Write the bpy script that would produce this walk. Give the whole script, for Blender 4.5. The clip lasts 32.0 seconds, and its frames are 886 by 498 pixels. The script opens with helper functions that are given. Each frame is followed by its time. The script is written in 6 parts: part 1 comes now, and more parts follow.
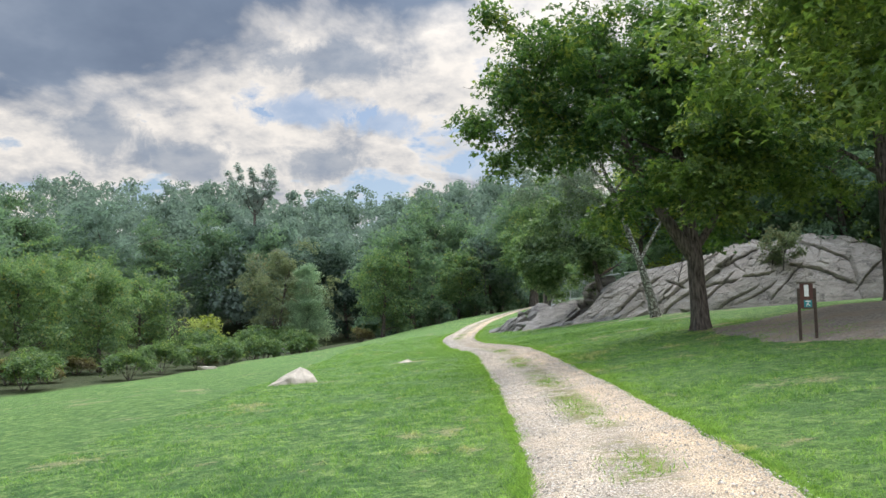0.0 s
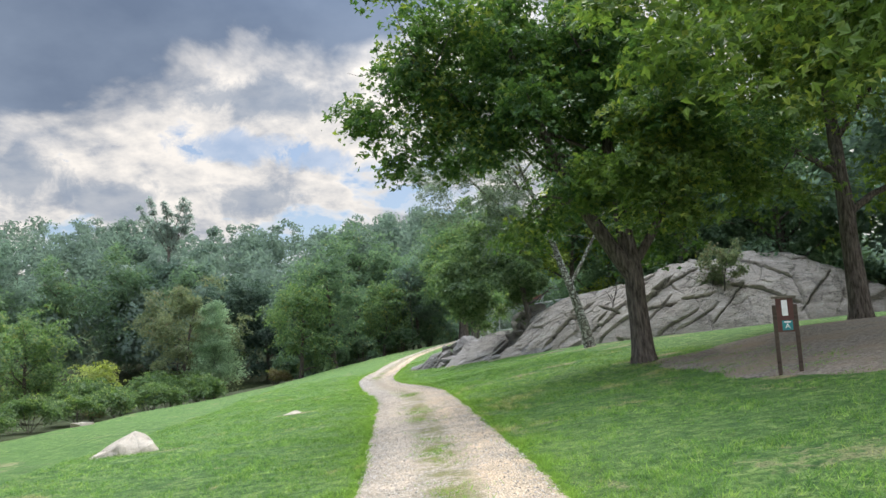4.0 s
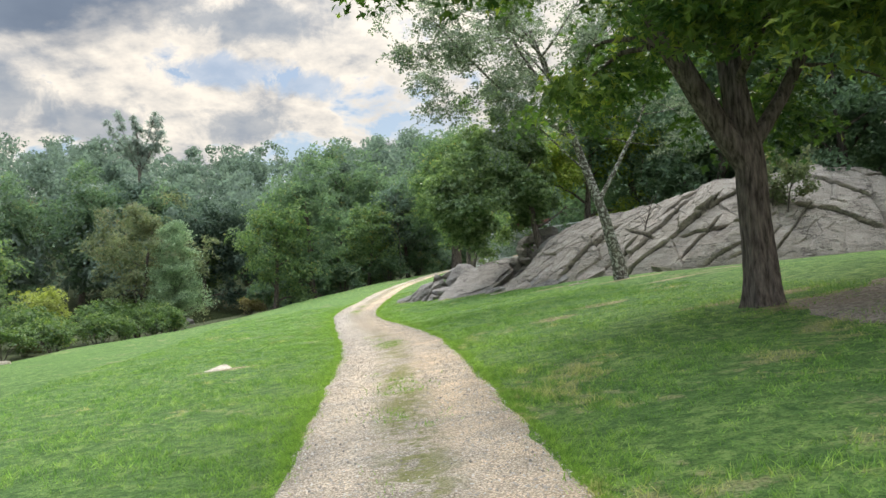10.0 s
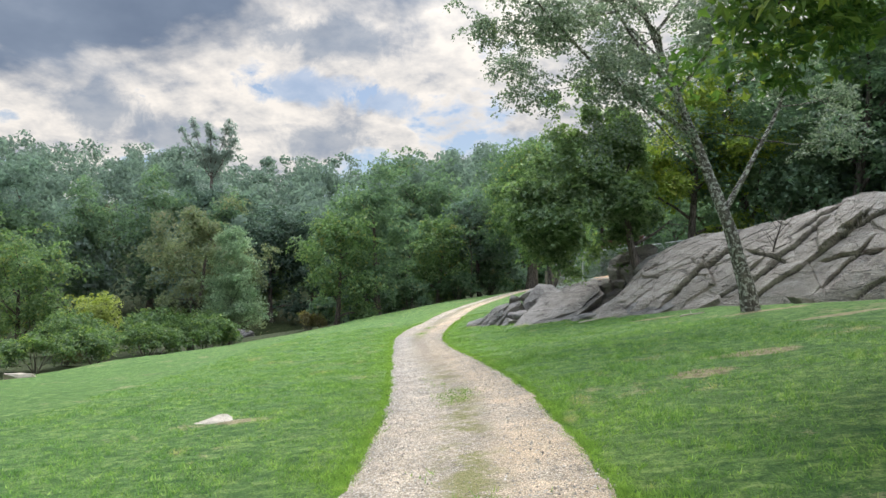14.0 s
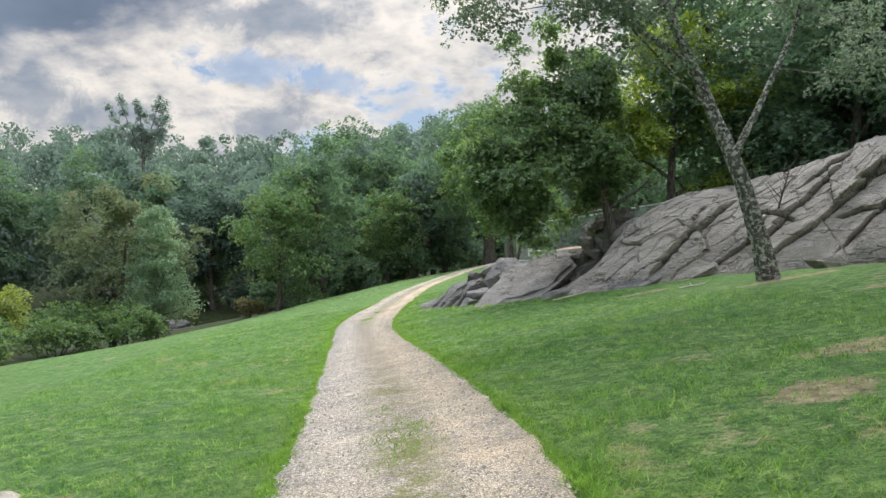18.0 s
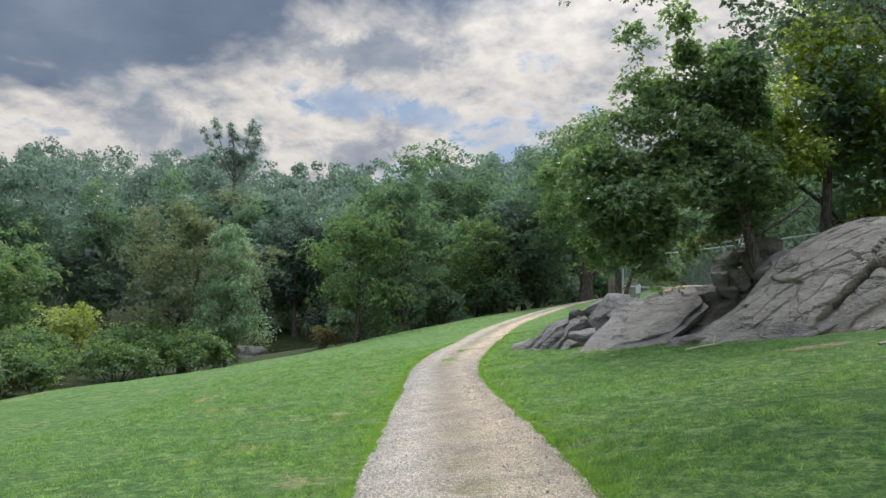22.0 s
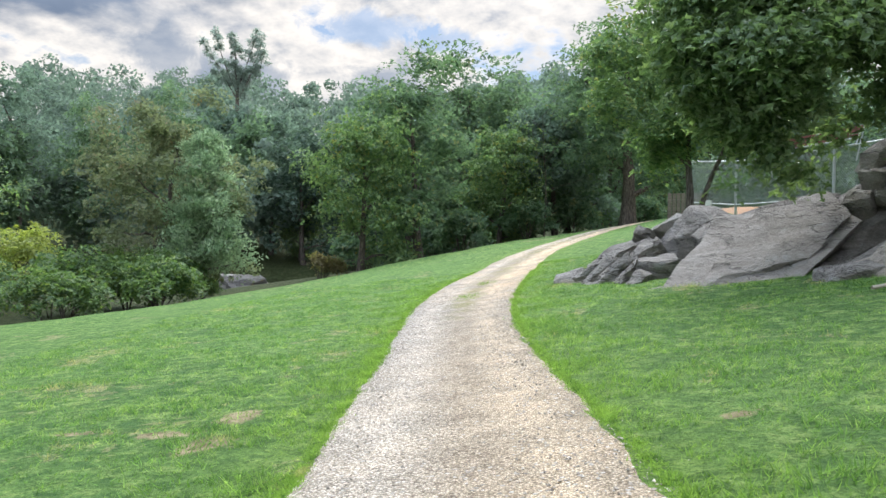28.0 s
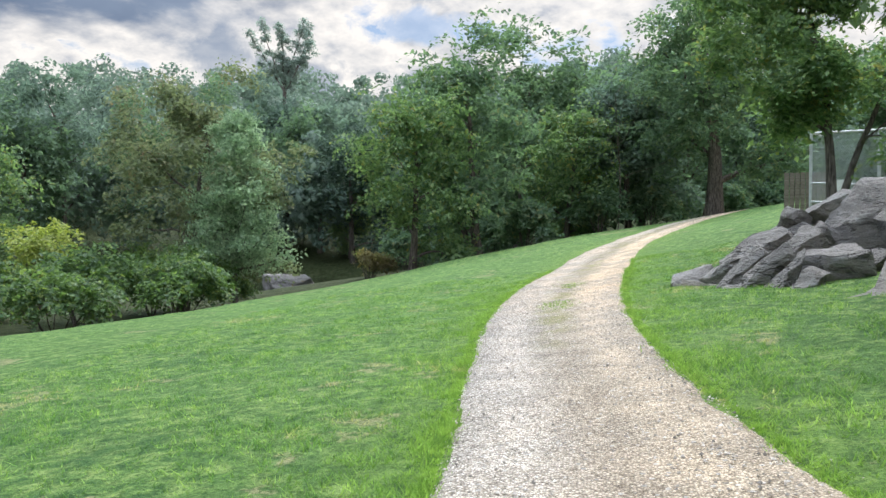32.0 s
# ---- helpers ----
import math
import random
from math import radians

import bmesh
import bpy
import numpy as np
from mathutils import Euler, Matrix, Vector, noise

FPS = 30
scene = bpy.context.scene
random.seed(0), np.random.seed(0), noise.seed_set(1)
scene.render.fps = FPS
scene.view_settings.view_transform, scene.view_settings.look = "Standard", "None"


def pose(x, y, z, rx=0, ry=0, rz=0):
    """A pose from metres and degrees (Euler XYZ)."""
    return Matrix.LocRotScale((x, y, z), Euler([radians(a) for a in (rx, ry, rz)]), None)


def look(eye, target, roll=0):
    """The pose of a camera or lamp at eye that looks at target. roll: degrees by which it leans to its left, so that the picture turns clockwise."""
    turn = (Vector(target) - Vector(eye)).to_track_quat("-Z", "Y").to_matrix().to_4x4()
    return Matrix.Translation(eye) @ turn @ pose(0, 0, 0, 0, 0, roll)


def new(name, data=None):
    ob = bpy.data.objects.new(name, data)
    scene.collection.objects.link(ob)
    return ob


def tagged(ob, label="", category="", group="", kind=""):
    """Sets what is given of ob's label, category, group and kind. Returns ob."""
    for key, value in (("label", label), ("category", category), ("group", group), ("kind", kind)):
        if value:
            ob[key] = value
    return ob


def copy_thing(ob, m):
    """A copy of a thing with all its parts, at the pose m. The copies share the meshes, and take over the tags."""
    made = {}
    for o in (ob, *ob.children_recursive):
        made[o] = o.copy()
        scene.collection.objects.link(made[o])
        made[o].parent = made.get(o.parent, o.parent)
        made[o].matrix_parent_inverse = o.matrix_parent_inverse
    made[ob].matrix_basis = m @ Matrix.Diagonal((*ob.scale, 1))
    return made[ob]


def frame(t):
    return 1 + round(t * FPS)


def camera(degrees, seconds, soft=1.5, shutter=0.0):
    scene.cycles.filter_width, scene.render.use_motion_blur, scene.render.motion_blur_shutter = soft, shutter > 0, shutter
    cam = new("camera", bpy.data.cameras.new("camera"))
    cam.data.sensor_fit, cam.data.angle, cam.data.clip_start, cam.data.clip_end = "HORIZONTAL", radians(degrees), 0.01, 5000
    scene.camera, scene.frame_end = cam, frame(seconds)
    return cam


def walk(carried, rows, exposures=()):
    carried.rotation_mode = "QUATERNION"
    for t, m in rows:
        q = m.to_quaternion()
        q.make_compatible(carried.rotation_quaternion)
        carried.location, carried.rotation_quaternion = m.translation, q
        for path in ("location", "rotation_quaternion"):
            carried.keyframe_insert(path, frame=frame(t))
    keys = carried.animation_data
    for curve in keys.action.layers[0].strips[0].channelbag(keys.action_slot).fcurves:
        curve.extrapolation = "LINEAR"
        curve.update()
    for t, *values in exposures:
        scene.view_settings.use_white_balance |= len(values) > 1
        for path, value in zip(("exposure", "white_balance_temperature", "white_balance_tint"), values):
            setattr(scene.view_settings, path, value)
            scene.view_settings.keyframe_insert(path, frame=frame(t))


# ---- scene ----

# ---------------------------------------------------------------- camera
cam = camera(60.3, 32.0)
PATH = [
    (0, (-0.538, -20.376, 1.24), (-0.593, -18.387, 1.445), -0.3),
    (0.5, (-0.41, -19.904, 1.257), (-0.327, -17.917, 1.477), -0.5),
    (1, (-0.277, -19.4, 1.284), (0.007, -17.43, 1.49), -1.2),
    (1.5, (-0.094, -18.86, 1.321), (0.148, -16.886, 1.535), -0.5),
    (2, (0.048, -18.286, 1.326), (0.29, -16.318, 1.589), 1.1),
    (2.5, (0.253, -17.727, 1.331), (0.52, -15.77, 1.65), 0.6),
    (3, (0.351, -17.124, 1.308), (0.546, -15.154, 1.597), -0.7),
    (3.5, (0.486, -16.582, 1.332), (0.636, -14.606, 1.604), -2.4),
    (4, (0.585, -15.941, 1.367), (0.701, -13.966, 1.657), -2.4),
    (4.5, (0.64, -15.302, 1.372), (0.662, -13.313, 1.583), -1.6),
    (6.5, (0.491, -12.884, 1.366), (0.37, -10.893, 1.514), -0.0),
    (7, (0.546, -12.3, 1.398), (0.476, -10.307, 1.544), -0.7),
    (7.5, (0.6, -11.716, 1.464), (0.668, -9.721, 1.593), 0.4),
    (8, (0.613, -11.09, 1.486), (0.642, -9.098, 1.666), -0.1),
    (8.5, (0.728, -10.467, 1.512), (0.709, -8.482, 1.76), -1.3),
    (9, (0.732, -9.909, 1.516), (0.735, -7.925, 1.764), -0.7),
    (9.5, (0.8, -9.356, 1.481), (0.807, -7.366, 1.685), -1.0),
    (10, (0.832, -8.736, 1.495), (0.969, -6.743, 1.602), -1.6),
    (10.5, (0.774, -8.166, 1.537), (0.901, -6.17, 1.565), -1.8),
    (11, (0.783, -7.55, 1.568), (0.791, -5.551, 1.524), -1.1),
    (11.5, (0.743, -6.978, 1.584), (0.791, -4.979, 1.61), -0.2),
    (12, (0.821, -6.356, 1.581), (0.9, -4.359, 1.657), -0.6),
    (12.5, (0.805, -5.807, 1.574), (0.821, -3.808, 1.651), 0.5),
    (13, (0.818, -5.22, 1.61), (0.753, -3.223, 1.705), -0.1),
    (13.5, (0.85, -4.61, 1.659), (0.787, -2.616, 1.8), -0.3),
    (14, (0.824, -4.039, 1.669), (0.775, -2.045, 1.824), 0.7),
    (14.5, (0.864, -3.427, 1.626), (0.685, -1.439, 1.752), 1.9),
    (16.5, (0.787, -1.363, 1.758), (0.696, 0.63, 1.9), -1.3),
    (17, (0.8, -0.771, 1.778), (0.723, 1.225, 1.856), -0.8),
    (17.5, (0.783, -0.204, 1.762), (0.791, 1.794, 1.844), 0.0),
    (18, (0.906, 0.402, 1.731), (0.981, 2.399, 1.829), -1.5),
    (18.5, (0.905, 0.931, 1.737), (0.99, 2.924, 1.886), -1.2),
    (19, (0.862, 1.493, 1.749), (0.819, 3.489, 1.873), 0.1),
    (19.5, (0.786, 2.076, 1.75), (0.549, 4.06, 1.824), 2.6),
    (20, (0.675, 2.629, 1.755), (0.458, 4.615, 1.837), 1.5),
    (20.5, (0.66, 3.204, 1.747), (0.41, 5.186, 1.852), 0.8),
    (21, (0.585, 3.705, 1.731), (0.342, 5.685, 1.876), 2.2),
    (21.5, (0.647, 4.273, 1.735), (0.431, 6.253, 1.915), -0.1),
    (22, (0.727, 4.793, 1.789), (0.573, 6.778, 1.977), 1.0),
    (22.5, (0.639, 5.103, 1.785), (0.488, 7.089, 1.97), 2.5),
    (23, (0.688, 5.686, 1.783), (0.358, 7.654, 1.929), 1.8),
    (23.5, (0.674, 6.207, 1.763), (0.362, 8.179, 1.883), 1.3),
    (24, (0.615, 6.777, 1.695), (0.277, 8.747, 1.755), 0.6),
    (24.5, (0.599, 7.23, 1.72), (0.271, 9.202, 1.793), -0.5),
    (26.5, (0.35, 10.267, 1.577), (0.166, 12.256, 1.678), 0.6),
    (27, (0.338, 10.837, 1.57), (0.237, 12.834, 1.596), -0.6),
    (27.5, (0.34, 11.418, 1.58), (0.265, 13.416, 1.577), -0.3),
    (28, (0.29, 11.996, 1.616), (0.084, 13.985, 1.618), 1.2),
    (28.5, (0.193, 12.58, 1.618), (-0.05, 14.565, 1.629), 1.3),
    (29, (0.185, 13.174, 1.582), (-0.142, 15.147, 1.566), 0.5),
    (29.5, (0.05, 13.768, 1.535), (-0.297, 15.738, 1.545), -0.1),
    (30, (-0.018, 14.291, 1.519), (-0.34, 16.265, 1.544), -0.9),
    (30.5, (-0.164, 14.885, 1.527), (-0.515, 16.854, 1.551), 1.1),
    (31, (-0.329, 15.419, 1.536), (-0.729, 17.379, 1.559), 1.6),
    (31.5, (-0.476, 16.106, 1.522), (-0.96, 18.046, 1.537), 0.3),
    (32, (-0.635, 16.607, 1.518), (-0.978, 18.577, 1.511), 0.7),
]
EXPOSURES = [(0, 0.5, 6500, 10), (3, 0.57, 6500, 10), (9, 0.64, 6550, 10), (10, 0.66, 6950, 9), (11, 0.75, 7000, 9), (12, 0.85, 6750, 10), (13, 0.73, 6500, 10), (14, 0.57, 6550, 10), (17, 0.43, 6600, 10), (19, 0.55, 6500, 10), (20, 0.5, 6500, 10),
             (22, 0.26, 6450, 10), (23, 0.27, 6400, 10), (24, 0.4, 6450, 10), (27, 0.53, 6500, 10), (28, 0.75, 6400, 10), (30, 0.78, 6300, 9), (32, 0.7, 6350, 10)]
walk(cam, [(t, look(eye, target, roll)) for t, eye, target, roll in PATH], EXPOSURES)

# ---------------------------------------------------------------- light
SUN_AZ, SUN_EL = 8.0, 56.0          # degrees from +y towards +x, and above the horizon
sun = new("sun", bpy.data.lights.new("sun", "SUN"))
sun.data.energy, sun.data.angle, sun.data.color = 2.1, radians(22), (1.0, 0.95, 0.87)
sun.matrix_basis = look((0, 0, 30), (-math.sin(radians(SUN_AZ)) * 30, -math.cos(radians(SUN_AZ)) * 30, 30 - 30 * math.tan(radians(SUN_EL))))
scene.view_settings.exposure = 0.6


class Nodes:
    """Short hand for a node tree."""

    def __init__(self, tree):
        self.tree = tree

    def add(self, kind, inputs=None):
        n = self.tree.nodes.new(kind)
        for k, v in (inputs or {}).items():
            if hasattr(v, "is_output"):
                self.tree.links.new(v, n.inputs[k])
            else:
                n.inputs[k].default_value = v
        return n

    def link(self, a, b):
        self.tree.links.new(a, b)

    def noise(self, vec, scale, detail=4.0, rough=0.55, dist=0.0):
        return self.add("ShaderNodeTexNoise", {"Vector": vec, "Scale": scale, "Detail": detail, "Roughness": rough, "Distortion": dist}).outputs["Fac"]

    def ramp(self, fac, stops, mode="LINEAR"):
        n = self.add("ShaderNodeValToRGB", {"Fac": fac})
        n.color_ramp.interpolation = mode
        els = n.color_ramp.elements
        while len(els) < len(stops):
            els.new(0.5)
        for e, (p, c) in zip(els, stops):
            e.position, e.color = p, (c, c, c, 1) if isinstance(c, float) else (*c, 1)
        return n.outputs["Color"]

    def mix(self, fac, a, b, blend="MIX"):
        n = self.add("ShaderNodeMix")
        n.data_type, n.blend_type = "RGBA", blend
        for i, v in ((0, fac), (6, a), (7, b)):
            if hasattr(v, "is_output"):
                self.tree.links.new(v, n.inputs[i])
            else:
                n.inputs[i].default_value = v if i == 0 else (*v[:3], 1)
        return n.outputs[2]

    def math(self, op, a, b=0.0, clamp=False):
        n = self.add("ShaderNodeMath", {0: a, 1: b})
        n.operation = op
        n.use_clamp = clamp
        return n.outputs[0]


def sky():
    w = bpy.data.worlds.new("sky")
    scene.world = w
    w.use_nodes = True
    w.node_tree.nodes.clear()
    k = Nodes(w.node_tree)
    clear = k.add("ShaderNodeTexSky")
    clear.sky_type, clear.sun_disc = "NISHITA", False
    clear.sun_elevation, clear.sun_rotation = radians(SUN_EL), radians(SUN_AZ)
    blue = k.mix(1.0, clear.outputs["Color"], (0.14, 0.14, 0.14), "MULTIPLY")
    d = k.add("ShaderNodeTexCoord").outputs["Generated"]
    xyz = k.add("ShaderNodeSeparateXYZ", {0: d})
    x, y, z = xyz.outputs
    up = k.math("ADD", k.math("MAXIMUM", z, 0.0), 0.34)
    layer = k.add("ShaderNodeCombineXYZ", {0: k.math("DIVIDE", x, up), 1: k.math("DIVIDE", y, up), 2: 3.7}).outputs[0]
    big = k.noise(layer, 1.3, 5.0, 0.5, 0.2)
    mid = k.noise(layer, 4.2, 8.0, 0.56, 0.25)
    fine = k.noise(layer, 12.0, 6.0, 0.6, 0.1)
    cover = k.math("ADD", k.math("ADD", k.math("MULTIPLY", big, 0.3), k.math("MULTIPLY", mid, 0.5)), k.math("MULTIPLY", fine, 0.2))
    cloud = k.ramp(cover, [(0.4, 0.0), (0.45, 1.0)])
    lump = k.math("ADD", k.math("MULTIPLY", mid, 0.45), k.math("MULTIPLY", fine, 0.55))
    body = k.ramp(lump, [(0.43, (1.3, 1.23, 1.15)), (0.53, (0.98, 0.96, 0.95)), (0.6, (0.66, 0.69, 0.76)), (0.68, (0.46, 0.51, 0.6))])
    # small grey cumulus low over the hill
    frayed = k.math("SUBTRACT", k.noise(d, 11.0, 8.0, 0.66, 0.4), 0.5)

    def drift(cx, cz, wide, high):
        """1 inside one ragged cloud about the direction (cx, cz), 0 outside it."""
        u = k.math("DIVIDE", k.math("SUBTRACT", x, cx), wide)
        v = k.math("DIVIDE", k.math("SUBTRACT", z, cz), high)
        r = k.math("SQRT", k.math("ADD", k.math("MULTIPLY", u, u), k.math("MULTIPLY", v, v)))
        north = k.math("GREATER_THAN", y, 0.0)
        return k.math("MULTIPLY", k.ramp(k.math("ADD", r, k.math("MULTIPLY", frayed, 3.4)), [(0.55, 1.0), (1.1, 0.0)]), north)

    for cx, cz, wide, high in ((-0.34, 0.205, 0.055, 0.026), (-0.18, 0.21, 0.06, 0.032), (-0.5, 0.17, 0.05, 0.02), (-0.17, 0.335, 0.11, 0.03), (-0.43, 0.22, 0.05, 0.04)):
        body = k.mix(k.math("MULTIPLY", drift(cx, cz, wide, high), 0.7), body, (0.42, 0.5, 0.63))
    for cx, cz, wide, high in ((-0.2, 0.275, 0.09, 0.022), (-0.1, 0.262, 0.06, 0.02), (0.02, 0.21, 0.07, 0.02)):
        cloud = k.math("SUBTRACT", cloud, k.math("MULTIPLY", drift(cx, cz, wide, high), 0.75), True)
    # one heavy bank of cloud high in the west
    ragged = k.math("ADD", k.math("MULTIPLY", k.noise(layer, 1.7, 6.0, 0.55, 0.4), 0.55), k.math("MULTIPLY", mid, 0.45))
    edge = k.math("ADD", k.math("SUBTRACT", z, k.math("MULTIPLY", x, 0.27)), k.math("MULTIPLY", k.math("SUBTRACT", ragged, 0.5), 0.3))
    bank = k.ramp(edge, [(0.38, 0.0), (0.42, 1.0)])
    dark = k.ramp(k.noise(layer, 1.6, 6.0, 0.55), [(0.36, (0.2, 0.265, 0.39)), (0.52, (0.31, 0.39, 0.53)), (0.66, (0.52, 0.6, 0.74))])
    dark = k.mix(k.ramp(z, [(0.5, 0.0), (0.72, 1.0)]), dark, (0.395, 0.44, 0.525))
    col = k.mix(bank, k.mix(cloud, blue, body), dark)
    # thin cloud shines round the hidden sun
    to_sun = k.add("ShaderNodeVectorMath", {0: d, 1: (math.sin(radians(SUN_AZ)) * math.cos(radians(SUN_EL)), math.cos(radians(SUN_AZ)) * math.cos(radians(SUN_EL)), math.sin(radians(SUN_EL)))})
    to_sun.operation = "DOT_PRODUCT"
    glow = k.math("MULTIPLY", k.math("POWER", k.math("MAXIMUM", to_sun.outputs["Value"], 0.0), 20.0), 4.5)
    # an overcast sky is brightest overhead
    lofty = k.math("MULTIPLY", k.ramp(z, [(0.5, 0.0), (0.9, 1.0)]), 3.3)
    # unseen sky opposite the sun, raised to fill shaded faces; clouds there are whiter
    facing = k.math("MULTIPLY", k.ramp(y, [(0.0, 1.0), (0.55, 0.0)]), 0.55)
    strength = k.math("ADD", k.math("ADD", k.math("ADD", 0.5, facing), glow), lofty)
    bg = k.add("ShaderNodeBackground", {"Color": col, "Strength": strength})
    k.add("ShaderNodeOutputWorld", {"Surface": bg.outputs[0]})


sky()


# ---------------------------------------------------------------- materials
def material(name, rough=0.8, spec=0.3):
    m = bpy.data.materials.new(name)
    m.use_nodes = True
    k = Nodes(m.node_tree)
    b = m.node_tree.nodes["Principled BSDF"]
    b.inputs["Roughness"].default_value = rough
    b.inputs["Specular IOR Level"].default_value = spec
    return m, k, b


def place(k):
    return k.add("ShaderNodeNewGeometry").outputs["Position"]


def local(k):
    return k.add("ShaderNodeTexCoord").outputs["Object"]


def bump(k, b, height, strength, distance):
    n = k.add("ShaderNodeBump", {"Height": height, "Strength": strength, "Distance": distance})
    k.link(n.outputs[0], b.inputs["Normal"])


def leaf_material(name, dark, light, odd=None, odd_share=0.0, glow=0.5, rough=0.45, through_it=(1.25, 1.35, 0.6)):
    m, k, b = material(name, rough, 0.25)
    g = k.add("ShaderNodeNewGeometry")
    r = g.outputs["Random Per Island"]
    big = k.noise(g.outputs["Position"], 0.5, 3.0)
    f = k.math("ADD", k.math("MULTIPLY", r, 0.6), k.math("MULTIPLY", big, 0.4))
    c = k.ramp(f, [(0.2, dark), (0.75, light)])
    if odd:
        c = k.mix(k.ramp(k.math("ADD", k.math("MULTIPLY", r, 0.35), k.math("MULTIPLY", k.noise(g.outputs["Position"], 0.9, 2.0), 0.65)), [(0.62 - odd_share, 0.0), (0.72 - odd_share, 1.0)]), c, odd)
    k.link(c, b.inputs["Base Color"])
    t = k.add("ShaderNodeBsdfTranslucent", {"Color": k.mix(1.0, c, through_it, "MULTIPLY")})
    s = k.add("ShaderNodeMixShader", {0: glow, 1: b.outputs[0], 2: t.outputs[0]})
    k.link(s.outputs[0], m.node_tree.nodes["Material Output"].inputs["Surface"])
    return m


def bark_material(name, a, c, lichen=None):
    m, k, b = material(name, 0.9, 0.15)
    p = local(k)
    long = k.add("ShaderNodeMapping", {"Vector": p, "Scale": (1.0, 1.0, 0.16)}).outputs[0]
    n = k.noise(long, 18.0, 6.0, 0.65)
    col = k.ramp(n, [(0.35, a), (0.65, c)])
    if lichen:
        col = k.mix(k.ramp(k.noise(p, 11.0, 5.0, 0.65), [(0.5, 0.0), (0.56, 1.0)]), col, lichen)
    k.link(col, b.inputs["Base Color"])
    bump(k, b, n, 1.0, 0.08)
    return m


def grass_colour(k, p, edge, gaps=True):
    """Clumps of different greens, thin dry places, and a brighter fringe along the track."""
    fine = k.noise(p, 34.0, 4.0, 0.7)
    clump = k.noise(p, 4.6, 7.0, 0.74, 0.5)
    tone = k.noise(p, 1.1, 4.0, 0.55)
    big = k.noise(p, 0.16, 3.0, 0.5)
    c = k.ramp(clump, [(0.36, (0.045, 0.105, 0.034)), (0.45, (0.095, 0.19, 0.052)), (0.53, (0.165, 0.275, 0.072)), (0.62, (0.28, 0.38, 0.12))])
    c = k.mix(k.ramp(tone, [(0.5, 0.0), (0.68, 0.55)]), c, (0.05, 0.12, 0.04))
    c = k.mix(k.ramp(big, [(0.4, 0.0), (0.65, 0.35)]), c, (0.14, 0.26, 0.07))
    c = k.mix(k.math("MULTIPLY", edge, 0.55), c, (0.2, 0.31, 0.05))
    c = k.mix(k.ramp(k.noise(p, 9.5, 5.0, 0.68, 0.4), [(0.5, 0.0), (0.62, 0.65)]), c, (0.035, 0.09, 0.026))
    # thatch shows through in ragged patches
    dry = k.math("ADD", k.math("MULTIPLY", k.noise(p, 0.55, 5.0, 0.62), 0.6), k.math("MULTIPLY", k.noise(p, 4.5, 6.0, 0.72), 0.4))
    c = k.mix(k.ramp(dry, [(0.575, 0.0), (0.615, 0.7)]), c, k.mix(fine, (0.25, 0.235, 0.105), (0.5, 0.445, 0.26)))
    # shade between the blades, put into the colour as dark flecks
    if gaps:
        c = k.mix(k.ramp(fine, [(0.34, 0.75), (0.52, 0.0)]), c, (0.028, 0.075, 0.016))
    return k.mix(k.ramp(fine, [(0.55, 0.0), (0.76, 0.5)]), c, (0.27, 0.38, 0.12)), fine, clump


def attribute(k, name):
    n = k.add("ShaderNodeAttribute")
    n.attribute_name = name
    return n.outputs["Fac"]


def grass_material():
    m, k, b = material("mown_grass", 0.85, 0.15)
    p = place(k)
    c, fine, clump = grass_colour(k, p, attribute(k, "edge"))
    soil = k.ramp(k.noise(p, 7.0, 6.0, 0.7), [(0.35, (0.19, 0.145, 0.09)), (0.6, (0.42, 0.335, 0.21)), (0.75, (0.55, 0.45, 0.3))])
    bare = k.math("ADD", attribute(k, "bare"), k.math("MULTIPLY", k.math("SUBTRACT", k.noise(p, 5.0, 6.0, 0.7), 0.5), 1.3))
    c = k.mix(k.ramp(bare, [(0.4, 0.0), (0.6, 0.85)]), c, soil)
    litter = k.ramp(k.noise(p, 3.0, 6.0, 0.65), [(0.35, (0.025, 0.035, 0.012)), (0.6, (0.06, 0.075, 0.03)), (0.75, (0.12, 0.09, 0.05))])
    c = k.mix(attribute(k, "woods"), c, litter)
    k.link(c, b.inputs["Base Color"])
    bump(k, b, k.math("ADD", k.math("MULTIPLY", fine, 0.6), k.math("MULTIPLY", clump, 1.4)), 1.0, 0.07)
    return m


def blade_material():
    m, k, b = material("grass_blades", 0.6, 0.25)
    g = k.add("ShaderNodeNewGeometry")
    c, _, _ = grass_colour(k, g.outputs["Position"], attribute(k, "edge"), False)
    r = g.outputs["Random Per Island"]
    c = k.mix(1.0, c, k.ramp(r, [(0.0, (1.15, 1.25, 1.0)), (1.0, (2.0, 1.95, 1.5))]), "MULTIPLY")
    k.link(c, b.inputs["Base Color"])
    t = k.add("ShaderNodeBsdfTranslucent", {"Color": c})
    k.link(k.add("ShaderNodeMixShader", {0: 0.55, 1: b.outputs[0], 2: t.outputs[0]}).outputs[0], m.node_tree.nodes["Material Output"].inputs["Surface"])
    return m


def pebble_material():
    m, k, b = material("loose_pebbles", 0.85, 0.25)
    r = k.add("ShaderNodeNewGeometry").outputs["Random Per Island"]
    k.link(k.ramp(r, [(0.0, (0.18, 0.162, 0.14)), (0.3, (0.38, 0.338, 0.285)), (0.7, (0.5, 0.45, 0.385)), (1.0, (0.8, 0.745, 0.66))]), b.inputs["Base Color"])
    return m


